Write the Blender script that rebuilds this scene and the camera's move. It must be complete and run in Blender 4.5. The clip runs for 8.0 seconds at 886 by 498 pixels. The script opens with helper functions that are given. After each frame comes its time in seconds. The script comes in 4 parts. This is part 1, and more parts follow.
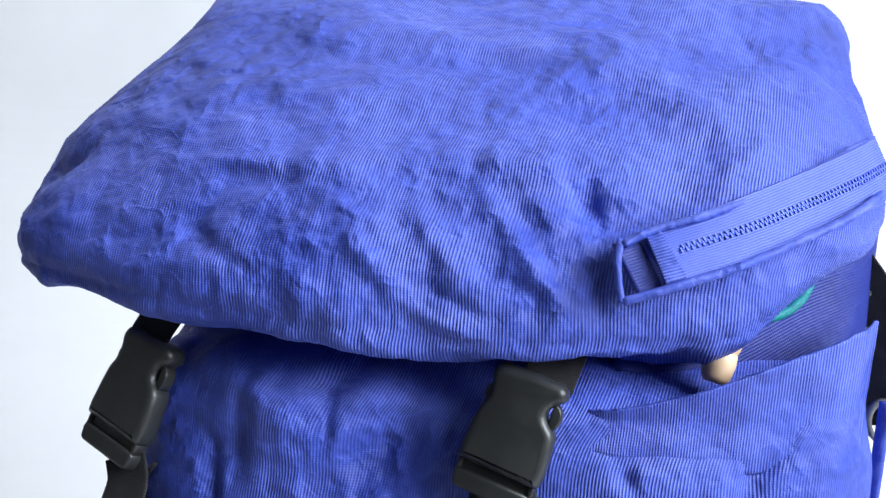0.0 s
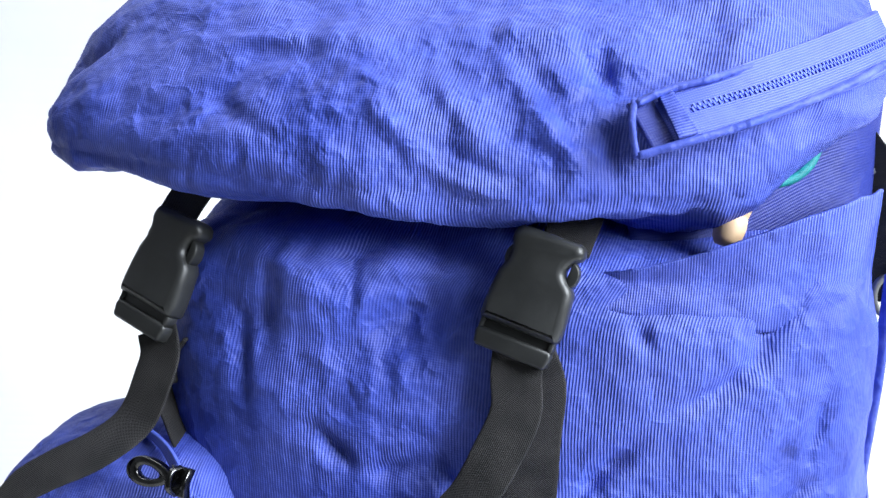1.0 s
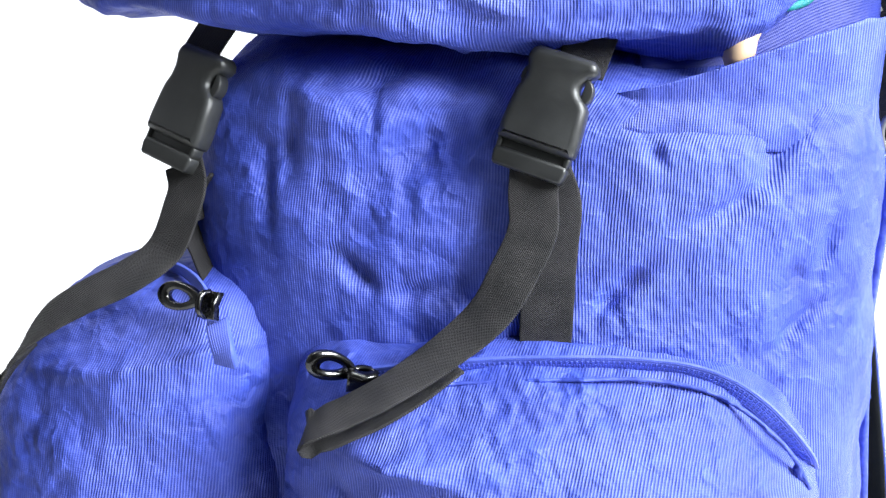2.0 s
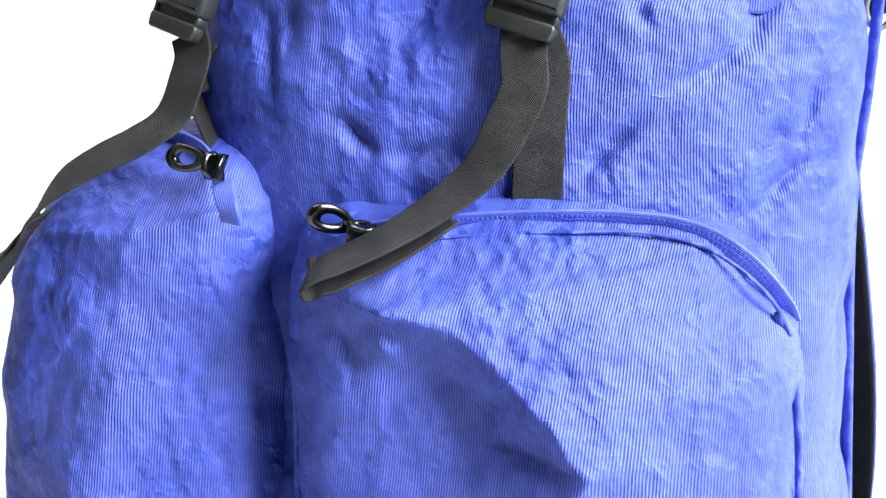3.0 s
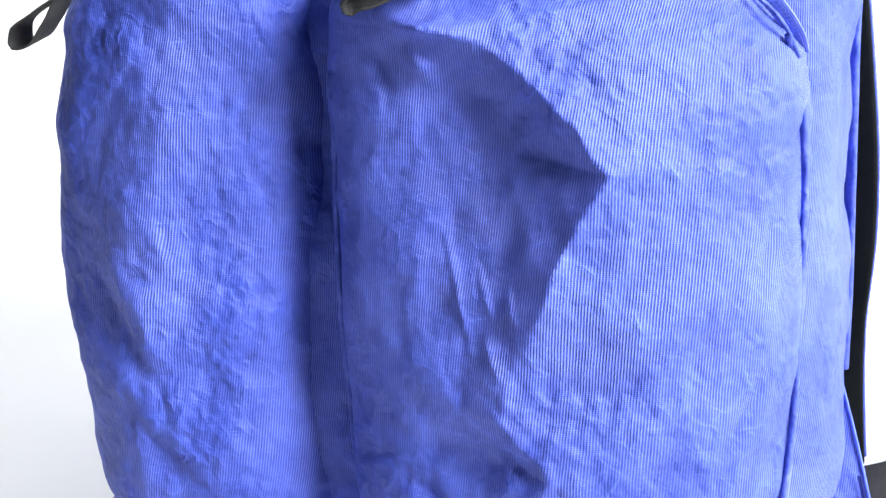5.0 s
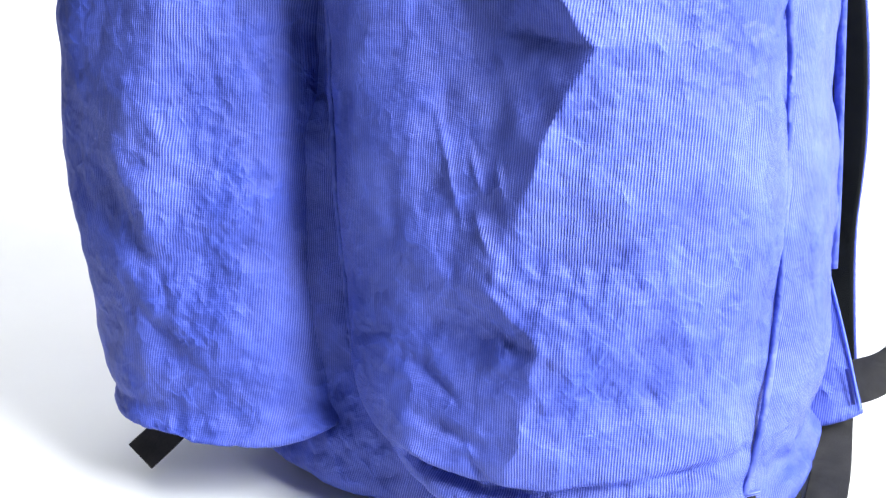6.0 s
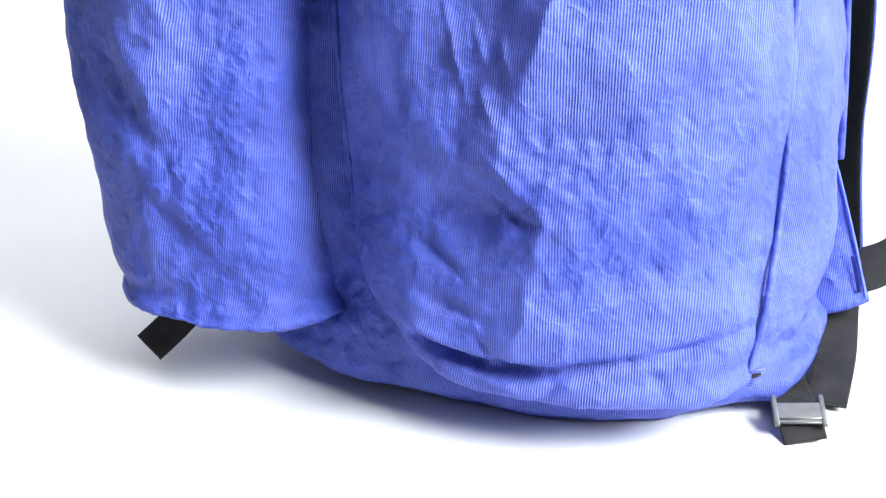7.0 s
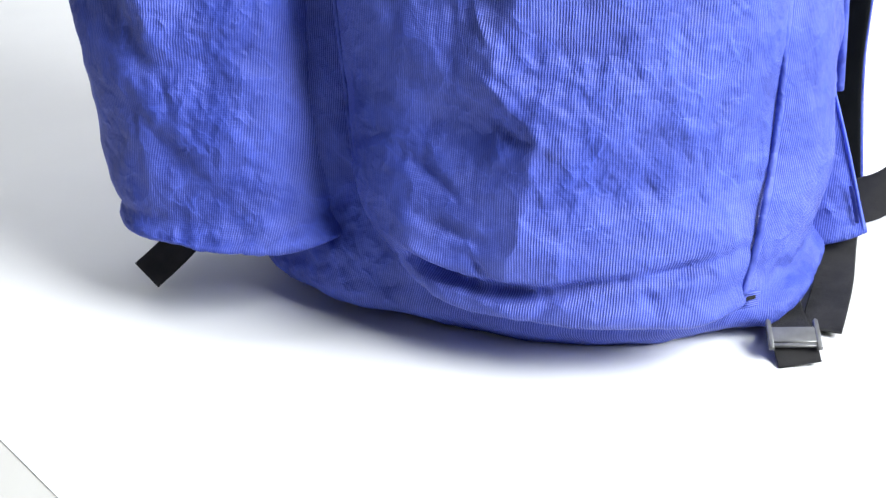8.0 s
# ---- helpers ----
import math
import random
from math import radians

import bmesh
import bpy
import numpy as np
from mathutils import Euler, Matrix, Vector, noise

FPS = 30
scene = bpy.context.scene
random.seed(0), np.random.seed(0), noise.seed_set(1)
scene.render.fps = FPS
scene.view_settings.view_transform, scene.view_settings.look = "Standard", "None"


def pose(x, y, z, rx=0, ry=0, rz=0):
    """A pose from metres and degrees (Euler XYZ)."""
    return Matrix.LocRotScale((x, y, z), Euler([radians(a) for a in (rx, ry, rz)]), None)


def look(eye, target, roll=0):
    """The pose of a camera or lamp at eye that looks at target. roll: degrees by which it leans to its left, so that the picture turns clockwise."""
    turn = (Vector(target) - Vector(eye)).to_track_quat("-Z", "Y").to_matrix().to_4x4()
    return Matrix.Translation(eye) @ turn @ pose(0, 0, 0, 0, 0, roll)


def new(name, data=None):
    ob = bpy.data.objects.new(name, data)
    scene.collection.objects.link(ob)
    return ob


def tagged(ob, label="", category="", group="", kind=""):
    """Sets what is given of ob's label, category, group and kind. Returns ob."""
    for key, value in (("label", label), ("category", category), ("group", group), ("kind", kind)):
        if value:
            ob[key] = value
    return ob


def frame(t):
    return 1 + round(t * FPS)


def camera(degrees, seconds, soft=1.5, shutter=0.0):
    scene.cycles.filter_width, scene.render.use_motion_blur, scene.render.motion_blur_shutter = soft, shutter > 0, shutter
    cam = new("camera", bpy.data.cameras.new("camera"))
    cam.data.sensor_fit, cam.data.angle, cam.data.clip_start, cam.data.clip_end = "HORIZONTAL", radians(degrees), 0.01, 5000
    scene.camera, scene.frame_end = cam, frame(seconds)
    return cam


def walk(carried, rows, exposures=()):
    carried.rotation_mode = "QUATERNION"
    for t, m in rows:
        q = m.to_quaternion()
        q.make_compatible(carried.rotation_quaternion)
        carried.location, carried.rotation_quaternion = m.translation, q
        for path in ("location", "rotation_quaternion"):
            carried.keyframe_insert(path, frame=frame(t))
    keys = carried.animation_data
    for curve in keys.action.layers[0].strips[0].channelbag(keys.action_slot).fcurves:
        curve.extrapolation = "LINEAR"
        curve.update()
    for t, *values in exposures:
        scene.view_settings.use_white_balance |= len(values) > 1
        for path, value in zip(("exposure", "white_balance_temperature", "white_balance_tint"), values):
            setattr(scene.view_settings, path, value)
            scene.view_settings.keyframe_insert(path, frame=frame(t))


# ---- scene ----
import itertools

cam = camera(43.2, 8.0)
METRES, EYE, TILT, LEAN, TURN = 0.37, 0.591, -15.0, -2.5, 0.0
ROWS = [
    (0.0, 0.0, 0.0, 0.0, 0.0, 0.0, -0.0),
    (0.5, -0.0087, -0.0199, -0.0544, 0.11, -0.53, 0.52),
    (1.0, -0.0222, -0.0405, -0.1199, -0.03, -0.71, 0.91),
    (1.5, -0.0346, -0.0632, -0.1964, 0.07, -1.24, 1.33),
    (2.0, -0.0357, -0.0807, -0.2723, 0.42, -2.32, 1.74),
    (3.5, -0.0139, -0.1666, -0.4557, 1.37, -4.35, 2.27),
    (4.0, -0.0371, -0.1874, -0.5196, 1.45, -5.25, 2.33),
    (4.5, -0.0532, -0.2176, -0.5741, 1.43, -6.39, 2.32),
    (6.0, -0.0381, -0.2931, -0.7519, 1.8, -7.94, 2.46),
    (6.5, -0.0306, -0.3014, -0.805, 2.08, -9.11, 2.73),
    (7.0, -0.039, -0.309, -0.8504, 2.11, -10.08, 2.98),
    (7.5, -0.033, -0.3186, -0.8833, 2.43, -11.12, 3.02),
    (8.0, -0.0219, -0.3227, -0.9199, 2.66, -11.27, 2.93),
]
walk(cam, [(t, pose(0, 0, EYE, TILT, LEAN, TURN) @ pose(METRES * x, METRES * y, METRES * z, 90 + pitch, roll, yaw)) for t, x, y, z, yaw, pitch, roll in ROWS],
     exposures=[(0.0, -0.95, 6050, 10), (1.0, -0.58, 6150, 10), (2.0, -0.03, 6400, 10), (3.5, 0.02, 6500, 10), (6.5, 0.02, 6500, 10), (7.2, -0.12, 6500, 10), (8.0, -0.56, 6450, 10)])

# ---- world and lamps ----
world = bpy.data.worlds.new("world")
scene.world = world
world.use_nodes = True
_sky = world.node_tree.nodes.new("ShaderNodeTexSky")
_sky.sky_type, _sky.sun_disc = "NISHITA", False
_sky.sun_elevation, _sky.sun_rotation = radians(35), radians(90)
world.node_tree.links.new(_sky.outputs[0], world.node_tree.nodes["Background"].inputs[0])
world.node_tree.nodes["Background"].inputs[1].default_value = 0.1


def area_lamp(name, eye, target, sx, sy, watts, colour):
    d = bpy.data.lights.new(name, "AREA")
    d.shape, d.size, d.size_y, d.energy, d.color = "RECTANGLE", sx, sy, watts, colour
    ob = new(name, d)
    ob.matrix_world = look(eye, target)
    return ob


area_lamp("window_light", (1.41, -0.36, 1.36), (0.05, 0.28, 0.27), 1.1, 1.0, 162, (0.94, 0.98, 1.0))
# added fill without a known lamp: lifts the backdrop and the table behind
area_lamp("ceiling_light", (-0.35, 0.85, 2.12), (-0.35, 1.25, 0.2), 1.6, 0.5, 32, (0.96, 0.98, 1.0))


# ---- materials ----
def material(name):
    m = bpy.data.materials.new(name)
    m.use_nodes = True
    nt = m.node_tree
    return m, nt, nt.nodes["Principled BSDF"]


def node(nt, kind, links=(), **values):
    n = nt.nodes.new(kind)
    for key, value in values.items():
        n.inputs[key.replace("_", " ")].default_value = value
    for socket, source in links:
        nt.links.new(source, n.inputs[socket])
    return n


def maths(nt, op, a, b=None):
    n = nt.nodes.new("ShaderNodeMath")
    n.operation = op
    for i, v in enumerate((a, b)):
        if v is None:
            continue
        if isinstance(v, (int, float)):
            n.inputs[i].default_value = v
        else:
            nt.links.new(v, n.inputs[i])
    return n.outputs[0]


def ramp(nt, source, stops):
    n = nt.nodes.new("ShaderNodeValToRGB")
    el = n.color_ramp.elements
    while len(el) < len(stops):
        el.new(0.5)
    for e, (p, c) in zip(el, stops):
        e.position, e.color = p, (*c, 1) if len(c) == 3 else c
    nt.links.new(source, n.inputs[0])
    return n.outputs[0]


def fabric(name, colour, light, rib_mm=1.22, rib=1.0, crumple=1.0):
    """Washed, crumpled nylon with pale warp ribs along the cloth's second coordinate."""
    m, nt, b = material(name)
    uv = nt.nodes.new("ShaderNodeUVMap").outputs[0]
    co = nt.nodes.new("ShaderNodeTexCoord").outputs["Object"]
    sep = node(nt, "ShaderNodeSeparateXYZ", [(0, uv)])
    big = node(nt, "ShaderNodeTexNoise", [("Vector", co)], Scale=13.0, Detail=4.0, Roughness=0.6).outputs[0]
    mid = node(nt, "ShaderNodeTexNoise", [("Vector", co)], Scale=60.0, Detail=6.0, Roughness=0.68, Distortion=0.5).outputs[0]
    fine = node(nt, "ShaderNodeTexNoise", [("Vector", co)], Scale=1100.0, Detail=2.0).outputs[0]
    # ribs: slightly uneven yarns, straight along the cloth
    wob = maths(nt, "MULTIPLY", maths(nt, "SUBTRACT", mid, 0.5), 0.0007)
    phase = maths(nt, "MULTIPLY", maths(nt, "ADD", sep.outputs[0], wob), 2 * math.pi / (rib_mm / 1000))
    ribs = maths(nt, "MULTIPLY_ADD", maths(nt, "SINE", phase), 0.5)
    ribs.node.inputs[2].default_value = 0.5
    weft = maths(nt, "SINE", maths(nt, "MULTIPLY", sep.outputs[1], 2 * math.pi / 0.0009))
    # random patches, biased to the window side: lit sheen painted into the cloth
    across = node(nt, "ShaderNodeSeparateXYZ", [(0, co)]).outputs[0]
    sheen_bias = maths(nt, "ADD", big, maths(nt, "MULTIPLY", maths(nt, "SUBTRACT", across, 0.02), 0.35))
    sheen_patch = ramp(nt, sheen_bias, [(0.38, (0.18, 0.18, 0.18)), (0.62, (1, 1, 1))])
    # crumpled facets: straight-edged cells, some standing out and some pressed in
    warp = node(nt, "ShaderNodeTexNoise", [("Vector", co)], Scale=70.0, Detail=2.0).outputs[1]
    bent = node(nt, "ShaderNodeVectorMath", [(0, warp)])
    bent.operation = "MULTIPLY_ADD"
    bent.inputs[1].default_value = (0.014, 0.014, 0.014)
    nt.links.new(co, bent.inputs[2])
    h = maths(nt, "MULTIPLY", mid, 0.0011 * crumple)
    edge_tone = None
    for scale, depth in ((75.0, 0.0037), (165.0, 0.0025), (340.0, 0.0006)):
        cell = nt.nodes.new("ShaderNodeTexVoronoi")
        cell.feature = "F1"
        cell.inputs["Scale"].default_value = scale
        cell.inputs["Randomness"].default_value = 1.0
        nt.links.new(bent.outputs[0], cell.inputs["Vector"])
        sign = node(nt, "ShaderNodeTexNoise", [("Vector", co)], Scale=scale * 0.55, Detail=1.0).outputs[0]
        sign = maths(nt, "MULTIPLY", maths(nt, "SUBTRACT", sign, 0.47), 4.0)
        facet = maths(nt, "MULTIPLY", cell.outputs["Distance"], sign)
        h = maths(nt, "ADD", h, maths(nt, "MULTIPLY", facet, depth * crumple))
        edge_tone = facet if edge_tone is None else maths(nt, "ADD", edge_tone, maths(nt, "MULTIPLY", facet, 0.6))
    # where the ribs stand out the cloth has been pressed flatter
    h = maths(nt, "MULTIPLY", h, maths(nt, "ADD", maths(nt, "MULTIPLY", sheen_patch, -0.5), 1.1))
    # thin rubbed veins where the cloth has been folded sharp
    veins = None
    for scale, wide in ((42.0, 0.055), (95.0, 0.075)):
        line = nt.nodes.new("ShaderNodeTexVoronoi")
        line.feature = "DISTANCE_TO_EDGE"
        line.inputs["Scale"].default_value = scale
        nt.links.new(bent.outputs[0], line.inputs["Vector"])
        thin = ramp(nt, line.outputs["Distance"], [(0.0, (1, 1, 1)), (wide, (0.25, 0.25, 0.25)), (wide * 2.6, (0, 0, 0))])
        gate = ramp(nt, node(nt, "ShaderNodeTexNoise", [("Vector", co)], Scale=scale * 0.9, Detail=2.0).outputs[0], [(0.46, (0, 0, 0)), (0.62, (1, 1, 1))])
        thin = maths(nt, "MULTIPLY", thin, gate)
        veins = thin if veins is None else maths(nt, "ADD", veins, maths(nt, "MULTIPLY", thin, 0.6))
    h = maths(nt, "ADD", h, maths(nt, "MULTIPLY", veins, 0.00045 * crumple))
    # paler along the raised folds, rubbed veins and broad patches, darker in the pressed ones
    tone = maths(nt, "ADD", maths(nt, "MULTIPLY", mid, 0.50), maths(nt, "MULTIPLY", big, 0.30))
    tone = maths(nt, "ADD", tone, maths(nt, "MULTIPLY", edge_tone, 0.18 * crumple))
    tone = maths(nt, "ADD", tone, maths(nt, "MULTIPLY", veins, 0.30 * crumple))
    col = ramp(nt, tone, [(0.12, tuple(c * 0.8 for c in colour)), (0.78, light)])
    # rib crowns: pale yarn with the lit ribs' gloss painted into its colour
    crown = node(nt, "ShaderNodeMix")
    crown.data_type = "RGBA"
    nt.links.new(maths(nt, "MULTIPLY", maths(nt, "POWER", ribs, 2.0), maths(nt, "MULTIPLY", sheen_patch, 0.88 * rib)), crown.inputs[0])
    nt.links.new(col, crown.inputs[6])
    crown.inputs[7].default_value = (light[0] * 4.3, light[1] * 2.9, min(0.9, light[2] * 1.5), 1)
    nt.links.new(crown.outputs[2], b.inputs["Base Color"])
    h = maths(nt, "ADD", h, maths(nt, "MULTIPLY", maths(nt, "MULTIPLY", ribs, maths(nt, "ADD", maths(nt, "MULTIPLY", sheen_patch, 0.8), 0.2)), 0.00046 * min(1.0, 0.4 + rib)))
    h = maths(nt, "ADD", h, maths(nt, "MULTIPLY", weft, 0.00003))
    h = maths(nt, "ADD", h, maths(nt, "MULTIPLY", fine, 0.00006))
    bump = node(nt, "ShaderNodeBump", [("Height", h)], Strength=0.7, Distance=1.0)
    nt.links.new(bump.outputs[0], b.inputs["Normal"])
    b.inputs["Roughness"].default_value = 0.56
    b.inputs["Specular IOR Level"].default_value = 0.36
    return m


def webbing(name, colour, light):
    m, nt, b = material(name)
    uv = nt.nodes.new("ShaderNodeUVMap").outputs[0]
    sep = node(nt, "ShaderNodeSeparateXYZ", [(0, uv)])
    a = maths(nt, "SINE", maths(nt, "MULTIPLY", sep.outputs[0], 2 * math.pi / 0.0011))
    c = maths(nt, "SINE", maths(nt, "MULTIPLY", sep.outputs[1], 2 * math.pi / 0.0008))
    w = maths(nt, "MULTIPLY", a, c)
    co = nt.nodes.new("ShaderNodeTexCoord").outputs["Object"]
    n = node(nt, "ShaderNodeTexNoise", [("Vector", co)], Scale=90.0, Detail=5.0).outputs[0]
    nt.links.new(ramp(nt, maths(nt, "ADD", n, maths(nt, "MULTIPLY", w, 0.12)), [(0.3, colour), (0.75, light)]), b.inputs["Base Color"])
    bump = node(nt, "ShaderNodeBump", [("Height", maths(nt, "MULTIPLY", w, 0.00018))], Strength=0.9, Distance=1.0)
    nt.links.new(bump.outputs[0], b.inputs["Normal"])
    b.inputs["Roughness"].default_value = 0.68
    b.inputs["Specular IOR Level"].default_value = 0.22
    return m


def plain(name, colour, light, rough=0.4, metal=0.0, scale=120.0, bump_mm=0.03):
    m, nt, b = material(name)
    co = nt.nodes.new("ShaderNodeTexCoord").outputs["Object"]
    n = node(nt, "ShaderNodeTexNoise", [("Vector", co)], Scale=scale, Detail=5.0, Roughness=0.6).outputs[0]
    nt.links.new(ramp(nt, n, [(0.3, colour), (0.7, light)]), b.inputs["Base Color"])
    nt.links.new(maths(nt, "MULTIPLY_ADD", n, 0.2), b.inputs["Roughness"])
    b.inputs["Roughness"].links[0].from_node.inputs[2].default_value = rough - 0.1
    b.inputs["Metallic"].default_value = metal
    fine = node(nt, "ShaderNodeTexNoise", [("Vector", co)], Scale=scale * 12, Detail=2.0).outputs[0]
    bump = node(nt, "ShaderNodeBump", [("Height", maths(nt, "MULTIPLY", fine, bump_mm / 1000))], Strength=1.0, Distance=1.0)
    nt.links.new(bump.outputs[0], b.inputs["Normal"])
    return m


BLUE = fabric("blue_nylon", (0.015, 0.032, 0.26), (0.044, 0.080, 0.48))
# lining blue taken darker: the shade inside the mouth is in this colour
SHADED_LINING = fabric("blue_lining_shaded", (0.010, 0.019, 0.16), (0.02, 0.035, 0.26), rib=0.1, crumple=0.3)
ZIP_TAPE = fabric("blue_zip_tape", (0.045, 0.080, 0.44), (0.095, 0.145, 0.64), rib_mm=1.0, rib=0.35, crumple=0.1)
BLACK_WEB = webbing("black_webbing", (0.014, 0.014, 0.015), (0.036, 0.034, 0.035))
BLACK_PLASTIC = plain("black_plastic", (0.017, 0.018, 0.018), (0.026, 0.027, 0.027), 0.40)
BLACK_METAL = plain("black_nickel", (0.06, 0.06, 0.062), (0.12, 0.12, 0.12), 0.22, 1.0)
MESH_PAD = webbing("black_padding", (0.004, 0.005, 0.006), (0.007, 0.008, 0.009))
MESH_PAD.node_tree.nodes["Principled BSDF"].inputs["Specular IOR Level"].default_value = 0.05
GREY_PLASTIC = plain("grey_steel", (0.14, 0.14, 0.14), (0.21, 0.21, 0.205), 0.4, 0.5)
WHITE_TOP = plain("white_laminate", (0.72, 0.72, 0.72), (0.76, 0.76, 0.76), 0.6, 0, 6.0, 0.02)
PALE_TOP = plain("pale_laminate", (0.50, 0.49, 0.46), (0.54, 0.53, 0.50), 0.5, 0, 6.0, 0.02)
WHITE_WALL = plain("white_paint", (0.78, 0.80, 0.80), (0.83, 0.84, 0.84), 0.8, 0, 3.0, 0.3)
# unseen walls, ceiling and floor: dark so little bounced light fills the shade
GREY_WALL = plain("low_bounce_grey", (0.13, 0.132, 0.135), (0.16, 0.162, 0.165), 0.8, 0, 3.0, 0.3)
FLOOR_GREY = plain("low_bounce_floor", (0.22, 0.22, 0.21), (0.27, 0.27, 0.26), 0.5, 0, 5.0, 0.1)
WOOD = plain("pale_beech", (0.55, 0.36, 0.20), (0.72, 0.52, 0.33), 0.45, 0, 60.0, 0.05)
TEAL = plain("teal_cord", (0.0, 0.13, 0.15), (0.01, 0.25, 0.26), 0.6, 0, 300.0, 0.2)
THREAD = plain("blue_thread", (0.09, 0.14, 0.66), (0.15, 0.21, 0.80), 0.6, 0, 300.0, 0.1)


# ---- mesh helpers ----
def part(name, bm, mat, parent=None, label="", smooth=True):
    me = bpy.data.meshes.new(name)
    bm.to_mesh(me)
    bm.free()
    me.materials.append(mat)
    if smooth:
        me.polygons.foreach_set("use_smooth", [True] * len(me.polygons))
    ob = new(name, me)
    ob.parent = parent
    return tagged(ob, label=label)


def smooth_rows(rows, n):
    """Rows of numbers, the first column rising, drawn as smooth curves at n even steps."""
    a = np.array(rows, float)
    x = a[:, 0]
    d = np.gradient(a, x, axis=0)
    q = np.linspace(x[0], x[-1], n)
    i = np.clip(np.searchsorted(x, q, side="right") - 1, 0, len(x) - 2)
    h = (x[i + 1] - x[i])[:, None]
    s = ((q - x[i]) / h[:, 0])[:, None]
    out = ((1 + 2 * s) * (1 - s) ** 2) * a[i] + s * (1 - s) ** 2 * h * d[i] + s * s * (3 - 2 * s) * a[i + 1] + s * s * (s - 1) * h * d[i + 1]
    out[:, 0] = q
    return out


def curve(points, n):
    p = np.array(points, float)
    t = np.concatenate([[0], np.cumsum(np.linalg.norm(np.diff(p, axis=0), axis=1))])
    return smooth_rows(np.column_stack([t, p]), n)[:, 1:]


def cells(q, seed):
    """The distance from each point to the nearest of many scattered seeds, one to a unit cube."""
    base = np.floor(q).astype(np.int64)
    best = np.full(len(q), 9.0)
    for dx, dy, dz in itertools.product((-1, 0, 1), repeat=3):
        c = base + (dx, dy, dz)
        k = (c[:, 0] * 73856093) ^ (c[:, 1] * 19349663) ^ (c[:, 2] * 83492791) ^ (seed * 2654435)
        f = np.stack([((k * m + a) % 1000003) / 1000003 for m, a in ((7919, 17), (104729, 71), (15485863, 131))], axis=1)
        best = np.minimum(best, np.linalg.norm(c + f - q, axis=1))
    return best


def field(q, scale, shift):
    return np.array([noise.noise(Vector(p) * scale + Vector(shift)) for p in q])


def crinkle(pts, seed, big, small):
    """Soft dents and the straight-edged facets of crumpled nylon, in metres along the normal."""
    shape = pts.shape[:2]
    q = pts.reshape(-1, 3) + np.array((seed * 3.1, seed * 1.7, seed * 2.3))
    bend = np.stack([field(q, 30, (a, 0, 0)) for a in (0, 5, 11)], axis=1)
    r = q + bend * 0.006
    r = np.stack([r[:, 0] + 0.35 * r[:, 2], r[:, 1], r[:, 2] * 0.8 - 0.3 * r[:, 0]], axis=1)
    sign = np.clip(field(q, 21, (3, 8, 1)) * 3.5, -1, 1)
    rough = 0.45 + 1.2 * np.clip(field(q, 11, (2, 9, 4)) + 0.2, 0, 1)
    h = 0.85 * cells(r * 38, seed) * sign + 0.55 * cells(r * 85, seed + 9) * np.clip(sign + bend[:, 0], -1, 1) + 0.22 * (cells(r * 190, seed + 5) - 0.5)
    return (big * field(q, 24, (0, 0, 0)) + small * rough * (h - h.mean()) * 1.5).reshape(shape)


